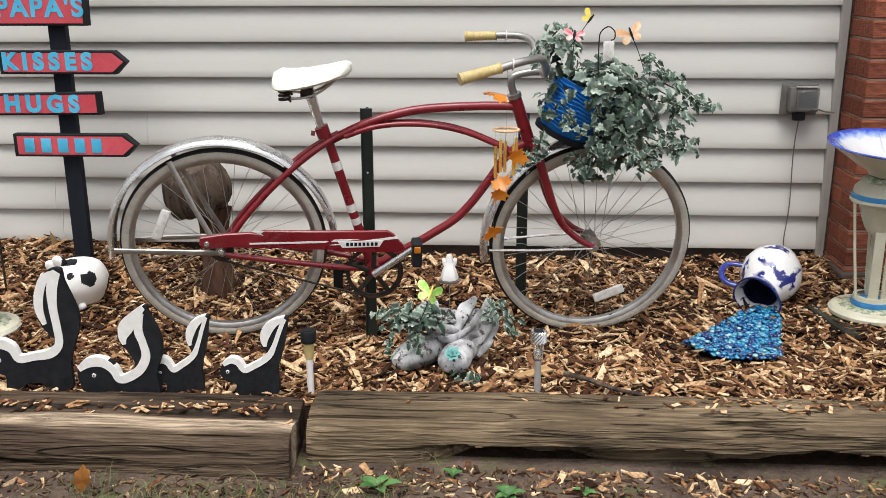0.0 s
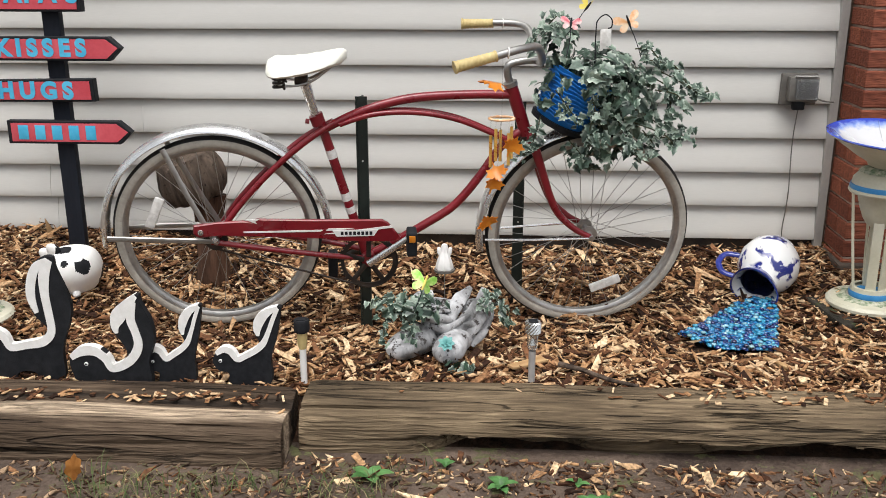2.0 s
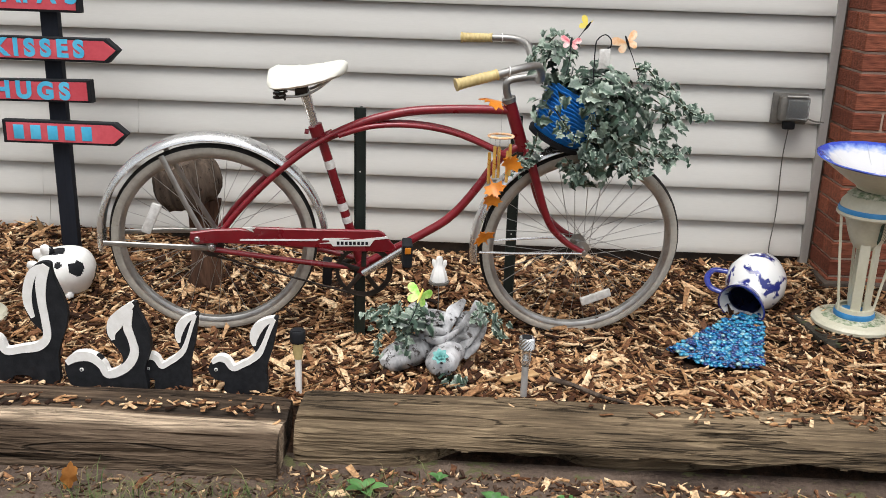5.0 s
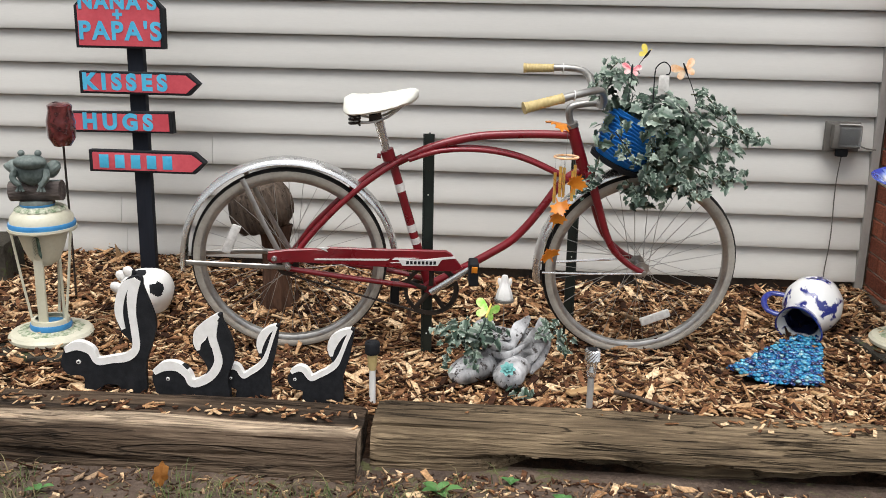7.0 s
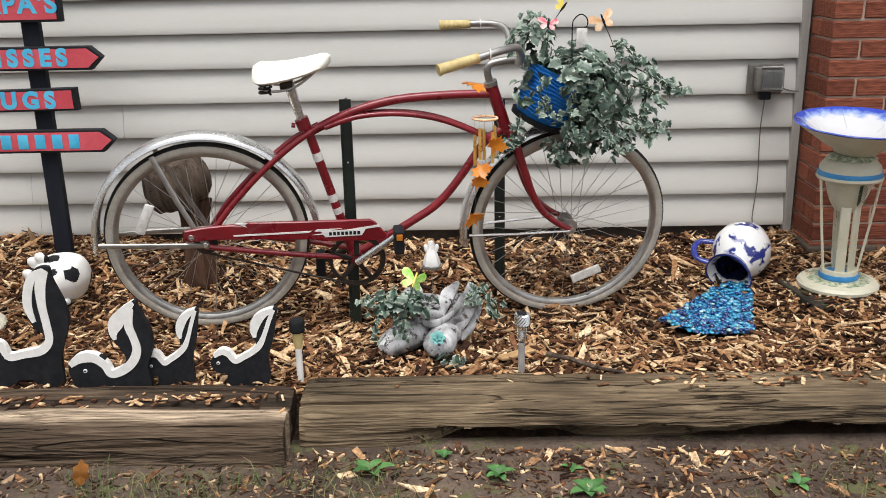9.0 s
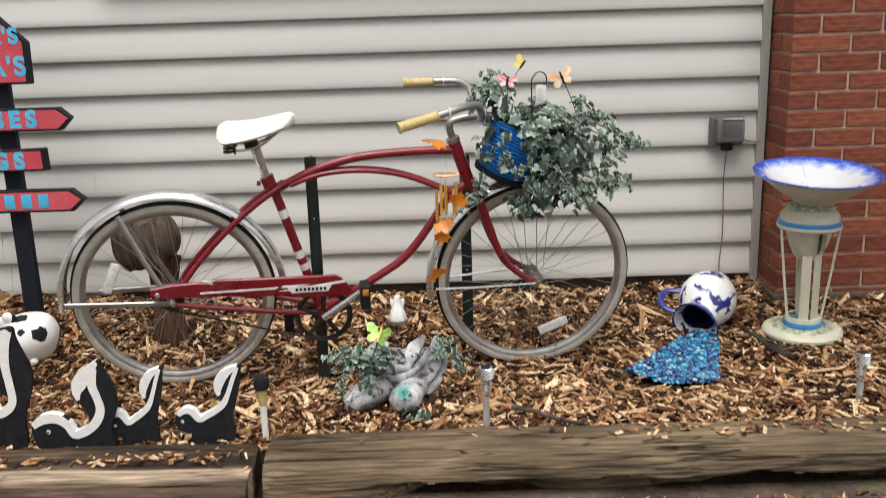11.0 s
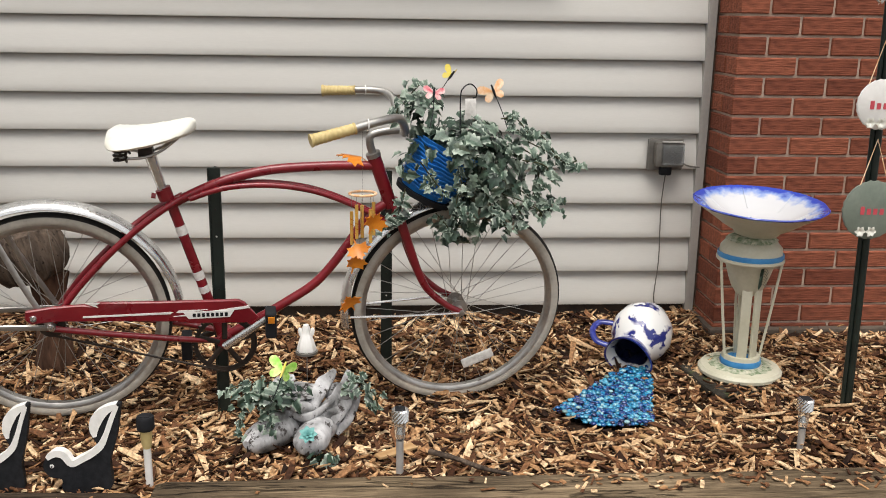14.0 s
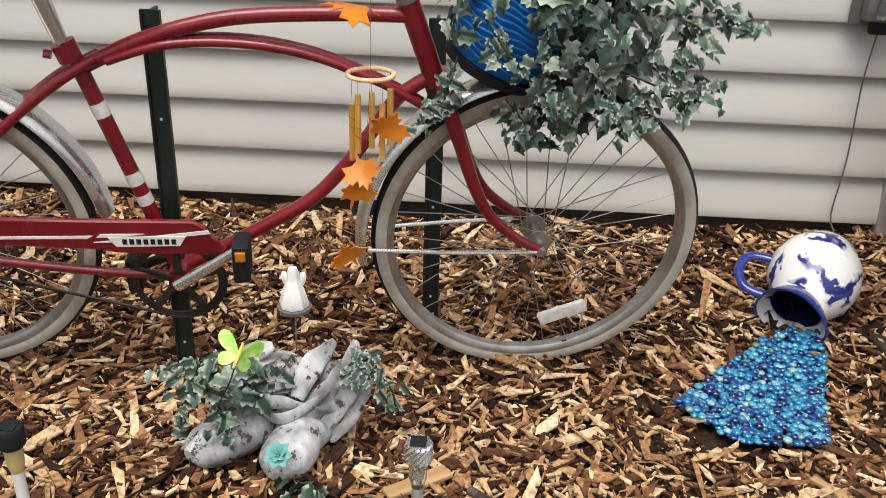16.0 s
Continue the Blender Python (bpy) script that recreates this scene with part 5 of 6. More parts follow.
butterfly(Matrix.Translation(bw(1.108, -0.03, 1.016)) @ pose(0, 0, 0, 20, 30, 25), YELLOW, BLACK_PAINT, "yellow and black butterfly pick on a wire", 0.12, 0.036, 55)
butterfly(Matrix.Translation(bw(1.048, -0.10, 0.982)) @ pose(0, 0, 0, -25, 8, 0), ROSE, BLACK_PAINT, "rose pink butterfly pick over the ivy", 0.10, 0.034, 10)
butterfly(Matrix.Translation(bw(1.235, -0.03, 0.972)) @ pose(0, 0, 0, -10, -20, 15), PEACH, BLACK_PAINT, "peach orange butterfly pick over the ivy", 0.12, 0.048, 15)


def tag_hook():
    t = thing("plant_hook", Matrix.Translation(bw(1.158, -0.05, 0.955)), "black wire crook with a small white tag in the ivy", "plant hook")
    part("hook", sweep(smooth_path([(-0.02, 0, -0.14), (-0.022, 0, 0.0), (-0.015, 0, 0.03), (0.005, 0, 0.042), (0.022, 0, 0.028), (0.022, 0, 0.008), (0.012, 0, 0.004)]), 0.0018, 6), BLACK_PAINT, t)
    part("tag", box(-0.010, 0.022, -0.006, -0.003, -0.055, 0.002, 0.002), STICKER, t, "small white flag with grey print")


tag_hook()


def wind_chime():
    """Hung from the near grip by threads: leaf shapes, a hoop, and brass tubes."""
    top = bw(0.834, -0.262, 0.922)
    t = thing("wind_chime", Matrix.Translation(top), "orange leaf wind chime with brass tubes hung from the handlebar", "wind chime")
    rng = random.Random(3)
    part("thread", sweep([(0, 0, 0), (0.0, 0.0, -0.16)], 0.0004, 5), PLASTIC_GREY, t)

    def maple(x, y, z, s, tilt):
        half = [(0.0, 1.0), (0.13, 0.70), (0.30, 0.78), (0.26, 0.46), (0.55, 0.62), (0.66, 0.42), (0.95, 0.34), (0.66, 0.10), (0.74, -0.22), (0.34, -0.20), (0.08, -0.34), (0.03, -0.75)]
        pts = [(px * s, pz * s) for px, pz in half] + [(-px * s, pz * s) for px, pz in half[:0:-1]]
        b = slab(pts, -0.001, 0.001)
        bmesh.ops.triangulate(b, faces=b.faces)
        for v in b.verts:
            v.co.y -= 0.45 * abs(v.co.x) + 6.0 * v.co.z * v.co.z
        part("leaf_charm", b, ORANGE, t, "orange translucent leaf", pose(x, y, z, *tilt))

    maple(-0.018, 0.0, -0.060, 0.052, (72, 8, -62))
    part("hoop", sweep([(0.034 * math.cos(a), 0.034 * math.sin(a), -0.162) for a in (2 * math.pi * k / 32 for k in range(32))], 0.0035, 8, closed=True), PEACH, t, "amber plastic hoop")
    for k in range(5):
        a = 2 * math.pi * k / 5 + 0.4
        x, y = 0.03 * math.cos(a), 0.03 * math.sin(a)
        part("thread", sweep([(x, y, -0.162), (x, y, -0.20)], 0.0004, 5), PLASTIC_GREY, t)
        dz = -0.186 - 0.012 * (k % 3)
        part("tube", sweep([(x, y, dz), (x, y, dz - 0.088)], 0.0045, 10), GOLD, t, "brass chime tube")
        part("ribbon", sweep([(x + 0.004 * math.cos(j * 0.9), y + 0.004 * math.sin(j * 0.9), dz - 0.01 - j * 0.002) for j in range(36)], 0.0012, 5), ORANGE, t)
    part("thread", sweep([(0, 0, -0.162), (-0.012, 0, -0.34)], 0.0004, 5), PLASTIC_GREY, t)
    maple(0.026, -0.03, -0.235, 0.036, (10, 25, 20))
    maple(-0.014, -0.01, -0.305, 0.036, (30, 160, 10))
    maple(-0.024, -0.012, -0.345, 0.034, (10, 15, 30))
    part("thread", sweep([(-0.024, -0.012, -0.345), (-0.035, 0.0, -0.45)], 0.0004, 5), PLASTIC_GREY, t)
    maple(-0.035, 0.0, -0.455, 0.036, (25, -30, 10))


wind_chime()


# ---- steel posts ----
def t_post(x, y, top, label):
    t = thing("steel_post", pose(x, y, 0), label, "fence post", "green steel posts")
    ring = [(-0.018, -0.010), (-0.014, -0.010), (-0.014, -0.004), (0.014, -0.004), (0.014, -0.010), (0.018, -0.010), (0.018, 0.0), (0.003, 0.0), (0.003, 0.030), (-0.003, 0.030), (-0.003, 0.0), (-0.018, 0.0)]
    b = slab(ring, -top, 0.10)
    bmesh.ops.transform(b, matrix=Matrix.Rotation(radians(-90), 4, "X"), verts=b.verts)
    bmesh.ops.recalc_face_normals(b, faces=b.faces)
    part("channel", b, GREEN_STEEL, t, smooth=False)
    for k in range(8):
        z = 0.06 + k * (top - 0.1) / 8
        part("stud", lathe([(0.0, 0.0), (0.0028, 0.0), (0.0028, 0.0012), (0.0, 0.0012)], 10, None, pose(0, -0.0042, z, 90)), STICKER if k % 3 == 0 else RUSTY, t)


t_post(-0.101, 2.985, 0.738, "dark green steel fence post propping the bicycle frame")
t_post(0.390, 3.235, 0.69, "dark green steel fence post behind the front wheel")


# ---- sign post ----
def sign_post():
    t = thing("sign_post", pose(-1.207, 3.335, 0), "dark painted post with coral arrow signs in blue lettering", "sign post")
    part("post", box(-0.030, 0.030, 0.0, 0.032, -0.05, 1.16, 0.003), NAVY_WOOD, t)

    def board(out, words, size, at, name="arrow_board", bars=0, bold=0.0040, space=1.5):
        edge = part(name, slab(out, -0.034, 0.0, bevel=0.002), BLACK_PAINT, t, "coral painted board edged in black")
        cx = sum(p[0] for p in out) / len(out)
        cz = sum(p[1] for p in out) / len(out)
        w = max(p[0] for p in out) - min(p[0] for p in out)
        h = max(p[1] for p in out) - min(p[1] for p in out)
        inner = [(cx + (x - cx) * (1 - 0.026 / w), cz + (z - cz) * (1 - 0.016 / h)) for x, z in out]
        part("painted_face", slab(inner, -0.0365, -0.033), PINK, edge)
        for text, dx, dz, s in words:
            part("lettering", lettering(text, s, 0.0012, bold, space), SKY_BLUE, edge, "sky blue painted letters", pose(dx, -0.0368, dz))
        for k in range(bars):
            x = at[0] + k * at[2]
            b = box(x, x + at[3], -0.0382, -0.036, at[1], at[1] + at[4], 0.001)
            part("letter_bar", b, SKY_BLUE, edge, "sky blue painted mark")
        return edge

    o = -1.215

    def arrow(x0, x1, z0, z1, tip):
        return [(x0 - o, z0), (x1 - o, z0), (tip - o, (z0 + z1) / 2 + 0.003), (x1 - o, z1), (x0 - o, z1)]

    board([(-0.200, 0.968), (0.124, 0.968), (0.127, 1.108), (0.030, 1.205), (-0.108, 1.205), (-0.200, 1.115)], [("NANA'S", -0.040, 1.128, 0.072), ("+", -0.040, 1.083, 0.062), ("PAPA'S", -0.035, 1.026, 0.088)], 0, 0, "house_board", bold=0.003, space=1.18)
    board(arrow(-1.414, -1.010, 0.806, 0.886, -0.968), [("KISSES", -0.030, 0.847, 0.078)], 0, 0)
    board([(-0.275, 0.664), (0.140, 0.668), (0.138, 0.746), (-0.275, 0.738)], [("HUGS", -0.066, 0.703, 0.078)], 0, 0)
    board(arrow(-1.400, -1.003, 0.520, 0.600, -0.960), [], 0, (-0.145, 0.535, 0.060, 0.036, 0.050), bars=5)


sign_post()


# ---- painted cut-outs and small statues ----
def catmull(pts, n=4):
    return [(p.x, p.y) for p in smooth_path([(x, z, 0) for x, z in pts], n, closed=True)]


def stroke(b, line, y0, y1):
    """A raised painted band along (x, z, width) points."""
    path = smooth_path(line, 5)
    rows = []
    for i, p in enumerate(path):
        d = path[min(i + 1, len(path) - 1)] - path[max(i - 1, 0)]
        n = Vector((-d.y, d.x)).normalized() * p.z / 2
        rows.append([b.verts.new((p.x + s * n.x, y, p.y + s * n.y)) for s, y in ((-1, y0), (1, y0), (1, y1), (-1, y1))])
    made = [b.faces.new(rows[0][::-1]), b.faces.new(rows[-1])]
    for r, q in zip(rows, rows[1:]):
        made += [b.faces.new((r[k], r[(k + 1) % 4], q[(k + 1) % 4], q[k])) for k in range(4)]
    return made


def cutout(name, place, body, lines, eye, label, scale, yaw=0.0):
    """Plywood silhouette, black with bands of raised white paint; one mesh."""
    b = slab(catmull(body), -0.009, 0.009)
    for k, line in enumerate(lines):
        for f in stroke(b, line, -0.0112 - 0.0003 * k, 0.0100 + 0.0003 * k):
            f.material_index = 1
    for r, y, mat in ((0.024, -0.0095, 1), (0.011, -0.0118, 0)):
        before = set(b.faces)
        lathe([(0.0, 0.002), (r * 0.9, 0.002), (r, 0.0), (0.0, 0.0)], 12, b, pose(eye[0], y, eye[1], 90) @ Matrix.Diagonal((1, scale[0] / scale[2], 1, 1)))
        for f in set(b.faces) - before:
            f.material_index = mat
    bmesh.ops.recalc_face_normals(b, faces=b.faces)
    solid(name, b, [BLACK_PAINT, WHITE_PAINT], pose(*place, 0, 0, yaw) @ Matrix.Diagonal((*scale, 1)), label, "yard ornament", "cut-out yard ornaments", smooth=False)


# unit shapes: about one unit tall, nose to the left
SITTING = [(0.72, 0.0), (0.75, 0.34), (0.84, 0.62), (0.90, 0.92), (0.90, 1.0), (0.76, 0.96), (0.58, 0.84), (0.55, 0.68), (0.62, 0.54), (0.56, 0.44), (0.42, 0.36), (0.33, 0.31), (0.25, 0.45), (0.13, 0.47), (0.03, 0.38), (0.0, 0.27), (0.08, 0.17), (0.20, 0.14), (0.23, 0.0)]
SIT_BACK = [(0.05, 0.39, 0.05), (0.15, 0.445, 0.075), (0.24, 0.42, 0.08), (0.32, 0.325, 0.07), (0.44, 0.375, 0.07), (0.56, 0.44, 0.07), (0.66, 0.53, 0.08), (0.73, 0.66, 0.06), (0.80, 0.83, 0.055), (0.87, 0.98, 0.05)]
SIT_TAIL = [(0.87, 0.985, 0.04), (0.74, 0.925, 0.09), (0.64, 0.83, 0.13), (0.60, 0.72, 0.10), (0.605, 0.63, 0.04)]
cutout("skunk_cutout", (-0.445, 2.448, 0.030), SITTING, [SIT_BACK, SIT_TAIL], (0.10, 0.30), "small black and white painted plywood skunk", (0.212, 1, 0.228))
cutout("skunk_cutout", (-0.634, 2.450, 0.024), SITTING, [SIT_BACK, SIT_TAIL], (0.12, 0.29), "small black and white painted plywood skunk beside another", (0.180, 1, 0.230), 4)
LYING = [(0.88, 0.0), (0.92, 0.28), (1.0, 0.52), (0.98, 0.72), (0.88, 0.92), (0.86, 1.0), (0.72, 0.93), (0.54, 0.76), (0.52, 0.62), (0.63, 0.48), (0.68, 0.36), (0.58, 0.24), (0.46, 0.20), (0.43, 0.36), (0.28, 0.42), (0.10, 0.40), (0.0, 0.28), (0.02, 0.12), (0.14, 0.02)]
LIE_BACK = [(0.02, 0.29, 0.06), (0.14, 0.365, 0.10), (0.30, 0.375, 0.10), (0.42, 0.30, 0.09), (0.48, 0.20, 0.08), (0.60, 0.225, 0.09), (0.74, 0.32, 0.10), (0.82, 0.46, 0.10), (0.80, 0.60, 0.09), (0.76, 0.74, 0.10), (0.80, 0.92, 0.08)]
LIE_TAIL = [(0.84, 0.98, 0.05), (0.72, 0.87, 0.12), (0.62, 0.76, 0.16), (0.575, 0.66, 0.10), (0.585, 0.58, 0.04)]
cutout("skunk_cutout", (-0.840, 2.446, 0.020), LYING, [LIE_BACK, LIE_TAIL], (0.19, 0.23), "black and white painted plywood skunk, crouching", (0.244, 1, 0.270), -3)
TALL = [(0.84, 0.0), (0.86, 0.26), (0.97, 0.52), (0.97, 0.68), (0.88, 0.90), (0.86, 1.0), (0.74, 0.99), (0.64, 0.90), (0.59, 0.70), (0.63, 0.54), (0.73, 0.44), (0.70, 0.33), (0.50, 0.29), (0.36, 0.26), (0.34, 0.38), (0.20, 0.44), (0.06, 0.38), (0.0, 0.26), (0.06, 0.16), (0.22, 0.14), (0.22, 0.0), (0.36, 0.0), (0.42, 0.07), (0.56, 0.07), (0.64, 0.0)]
TALL_BACK = [(0.05, 0.37, 0.05), (0.18, 0.41, 0.075), (0.31, 0.37, 0.075), (0.37, 0.28, 0.06), (0.52, 0.295, 0.06), (0.68, 0.32, 0.07), (0.77, 0.40, 0.075), (0.77, 0.54, 0.075), (0.755, 0.70, 0.08), (0.77, 0.86, 0.10), (0.83, 0.98, 0.07)]
TALL_TAIL = [(0.80, 0.975, 0.04), (0.70, 0.92, 0.075), (0.64, 0.80, 0.085), (0.625, 0.68, 0.08), (0.66, 0.56, 0.04)]
cutout("skunk_cutout", (-1.120, 2.458, 0.016), TALL, [TALL_BACK, TALL_TAIL], (0.18, 0.27), "tall black and white painted plywood skunk, tail raised", (0.288, 1, 0.358), 5)


def spotted_pot():
    b = lathe([(p.x if 0 < i < 70 else 0.0, p.y) for i, p in enumerate(smooth_path([(0.0, 0.0, 0), (0.06, 0.0, 0), (0.085, 0.02, 0), (0.108, 0.07, 0), (0.106, 0.115, 0), (0.085, 0.155, 0), (0.05, 0.172, 0), (0.0, 0.175, 0)], 10))], 110)
    for c in ((-0.088, -0.03, 0.155), (-0.05, -0.045, 0.178), (-0.105, -0.05, 0.11)):
        ball(0.026, pose(*c, 20, 30, 0) @ Matrix.Diagonal((1.2, 0.7, 1, 1)), 12, 8, b)
    ball(0.016, pose(0.035, -0.075, 0.005), 10, 6, b)
    ball(0.016, pose(-0.035, -0.075, 0.005), 10, 6, b)
    spots = [((0.072, -0.075, 0.120), 0.030), ((-0.03, -0.10, 0.055), 0.040), ((0.01, -0.095, 0.135), 0.014), ((0.1, 0.03, 0.06), 0.035), ((-0.02, -0.03, 0.178), 0.035)]
    for f in b.faces:
        c = f.calc_center_median()
        f.material_index = 1 if any((c - Vector(s)).length < r * (1 + 0.3 * noise.noise(c * 40)) for s, r in spots) else 0
    solid("spotted_planter", b, [WHITE_PAINT, BLACK_PAINT], pose(-1.118, 3.10, bed_height(-1.13, 3.10) + 0.002) @ Matrix.Diagonal((0.87, 0.87, 0.85, 1)), "round white ceramic planter with black spots", "planter")


spotted_pot()


def garden_urn(m, label, tall, slats):
    """Cream pedestal: foot disc, blue ring, slats and straps carrying a vase with a blue band."""
    t = thing("pedestal_urn", m, label, "urn", "cream pedestal urns")
    base = part("base_disc", lathe([(0.0, 0.0), (0.135, 0.0), (0.146, 0.008), (0.147, 0.018), (0.138, 0.028), (0.09, 0.036), (0.0, 0.038)], 56), CREAM, t)
    part("painted_wreath", lathe([(0.078, 0.0372), (0.080, 0.0395), (0.108, 0.0350), (0.112, 0.0322)], 56, wobble=lambda a, z: 1 + 0.05 * math.sin(a * 17) * math.sin(a * 5)), MOSS_BAND, base, "painted green leaf wreath")
    part("blue_ring", lathe([(0.0, 0.037), (0.070, 0.037), (0.073, 0.045), (0.070, 0.056), (0.0, 0.056)], 48), BAND_BLUE, t)
    part("rim_ring", lathe([(0.050, 0.0562), (0.068, 0.0562), (0.066, 0.070), (0.052, 0.070)], 48), CREAM, t)
    for a in slats:
        part("slat", box(-0.0175, 0.0175, -0.005, 0.005, 0.05, tall - 0.055, 0.003), CREAM, t, "", pose(0.047 * math.cos(radians(a)), 0.047 * math.sin(radians(a)), 0, 0, 0, a + 90))
    z = tall
    part("vase", lathe([(0.0, z - 0.122), (0.022, z - 0.120), (0.040, z - 0.110), (0.055, z - 0.090), (0.070, z - 0.055), (0.081, z - 0.02), (0.086, z), (0.0, z)], 48), CREAM, t)
    part("collar", lathe([(0.0, z), (0.112, z), (0.117, z + 0.006), (0.116, z + 0.014), (0.0, z + 0.014)], 48), CREAM, t)
    part("blue_band", lathe([(0.0, z + 0.014), (0.112, z + 0.014), (0.114, z + 0.022), (0.111, z + 0.030), (0.0, z + 0.030)], 48), BAND_BLUE, t)
    part("dome", lathe([(0.0, z + 0.030), (0.108, z + 0.030), (0.105, z + 0.048), (0.088, z + 0.066), (0.066, z + 0.076), (0.0, z + 0.078)], 48), CREAM, t)
    part("leaf_garland", lathe([(0.068, z + 0.0765), (0.086, z + 0.0695), (0.084, z + 0.074), (0.066, z + 0.084), (0.0, z + 0.084)], 48, wobble=lambda a, q: 1 + 0.06 * math.sin(a * 19)), MOSS_BAND, t, "painted green leaf garland")
    for a in (190, 350, 90):
        d = Vector((math.cos(radians(a)), math.sin(radians(a)), 0))
        part("strap", sweep([d * 0.113 + Vector((0, 0, z + 0.004)), d * 0.090 + Vector((0, 0, (z + 0.06) / 2)), d * 0.064 + Vector((0, 0, 0.058))], 0.0052, 8, flat=0.6), CREAM, t)
    b = bmesh.new()
    for k in range(7):
        for s in (-1, 1):
            oval_leaf(b, pose(0.0, 0.0016 * k, -k * 0.009, 0, 50, -90 + s * 62), 0.024, 0.011)
    part("leaf_motif", b, LEAF_STUFF, t, "painted leaf sprig", pose(0.018, -0.086, z - 0.006, 0, 0, 0))
    return t


garden_urn(pose(1.542, 3.115, 0.046) @ Matrix.Diagonal((0.90, 0.90, 0.97, 1)), "cream pedestal urn with blue bands carrying a bird bath bowl", 0.393, (250, 304, 80))


def bath_bowl():
    b = lathe([(0.0, -0.10), (0.075, -0.10), (0.082, -0.088), (0.12, -0.066), (0.165, -0.034), (0.205, -0.006), (0.222, 0.004), (0.226, 0.009), (0.222, 0.012), (0.200, 0.004), (0.155, -0.026), (0.11, -0.052), (0.06, -0.066), (0.0, -0.07)], 64, wobble=lambda a, z: 1 + 0.006 * math.cos(a * 12))
    for f in b.faces:
        c = f.calc_center_median()
        f.material_index = 0 if f.normal.z > 0.05 or c.z > 0.0 else 1
    for k in range(7):
        a = 2 * math.pi * k / 7 + 0.6
        d = Vector((math.cos(a), math.sin(a), 0))
        sweep([d * 0.12 + Vector((0, 0, -0.046)), d * 0.17 + Vector((0, 0, -0.015)), d * 0.205 + Vector((0, 0, 0.009))], 0.0022, 6, bm=b)
    solid("bird_bath_bowl", b, [BOWL, CREAM], pose(1.556, 3.115, 0.606, 4.5, 0.5, 0) @ Matrix.Scale(0.91, 4), "shallow white ceramic bird bath bowl with cobalt rim", "bird bath")


bath_bowl()
garden_urn(pose(-1.318, 2.785, 0.058) @ Matrix.Diagonal((0.90, 0.90, 0.97, 1)), "cream pedestal urn with blue bands carrying a frog figure", 0.375, (268, 150, 30))


def frog_figure():
    b = sweep([(-0.085, 0, 0.036), (-0.04, 0.004, 0.038), (0.04, 0.002, 0.040), (0.088, 0, 0.042)], 0.036, 16)
    ball(0.05, pose(0, -0.01, 0.105, -15) @ Matrix.Diagonal((1.15, 0.85, 0.95, 1)), 20, 14, b)
    ball(0.046, pose(0.0, -0.034, 0.142) @ Matrix.Diagonal((1.2, 0.85, 0.55, 1)), 18, 12, b)
    for s in (-1, 1):
        ball(0.012, pose(s * 0.028, -0.03, 0.172), 10, 8, b)
        ball(0.026, pose(s * 0.062, 0.0, 0.115, 0, s * 30, 0) @ Matrix.Diagonal((0.9, 1, 1.3, 1)), 12, 8, b)
        sweep(smooth_path([(s * 0.05, -0.035, 0.115), (s * 0.055, -0.05, 0.09), (s * 0.035, -0.05, 0.066)]), 0.011, 8, bm=b)
        for k in (-1, 0, 1):
            sweep([(s * 0.035, -0.045, 0.068), (s * 0.035 + k * 0.012, -0.052, 0.045)], 0.0045, 6, bm=b)
        sweep(smooth_path([(s * 0.055, 0.0, 0.10), (s * 0.078, -0.015, 0.120), (s * 0.086, -0.01, 0.128)]), 0.012, 8, bm=b)
    roughen(b, 0.0025, 45)
    lathe([(0.0, -0.012), (0.055, -0.012), (0.058, -0.004), (0.055, 0.006), (0.0, 0.006)], 32, b)
    for f in b.faces:
        c = f.calc_center_median()
        f.material_index = 1 if c.z < 0.0005 else (2 if c.z < 0.07 and math.hypot(c.y, c.z - 0.039) < 0.041 else 0)
    solid("frog_figure", b, [FROG, BAND_BLUE, surf("resin log bark", (0.045, 0.036, 0.032), (0.15, 0.125, 0.115), 30, 0.75, bump=0.9, stretch=(0.3, 1, 1), depth=0.008)], pose(-1.322, 2.775, 0.058 + 0.459 * 0.97 + 0.011, 0, 0, 8) @ Matrix.Scale(0.92, 4), "weathered grey-green resin frog sitting on a log", "figurine")


frog_figure()


def gazing_stake():
    t = thing("garden_stake", pose(-1.415, 3.16, 0), "dark red mosaic glass lantern on a thin rusty rod", "garden stake")
    part("rod", sweep(smooth_path([(0.0, 0, -0.05), (0.012, -0.02, 0.3), (0.02, -0.04, 0.65)]), 0.004, 8), RUSTY, t)
    b = roughen(lathe([(0.0, 0.612), (0.036, 0.616), (0.056, 0.645), (0.059, 0.70), (0.050, 0.74), (0.052, 0.755), (0.034, 0.764), (0.0, 0.765)], 28, None, pose(0.02, -0.045, 0.026) @ Matrix.Diagonal((0.82, 0.82, 1, 1))), 0.003, 40)
    part("lantern", b, RED_LACQUER, t, "dark red mosaic glass jar with pale painted glints")
    part("finial", lathe([(0.0, 0.0), (0.012, 0.0), (0.013, 0.010), (0.0, 0.012)], 14, None, pose(0.008, -0.045, 0.782)), RUSTY, t)


gazing_stake()


def weathered_block():
    b = roughen(box(-0.14, 0.14, -0.12, 0.12, -0.06, 0.20, 0.02), 0.008, 9)
    solid("stone_block", b, STONE, pose(-1.90, 3.36, 0.03, 0, 0, 12), "dark mossy stone block beside the house wall", "stone")


weathered_block()


def flat_stone(x, y, z, w, d, yaw, label):
    b = box(-w / 2, w / 2, -d / 2, d / 2, -0.03, 0.02, 0.006)
    bmesh.ops.subdivide_edges(b, edges=b.edges[:], cuts=3, use_grid_fill=True)
    roughen(b, 0.004, 14, x)
    solid("paving_stone", b, STONE, pose(x, y, z, 0, 0, yaw), label, "paving stone", "stepping stones under the urns")


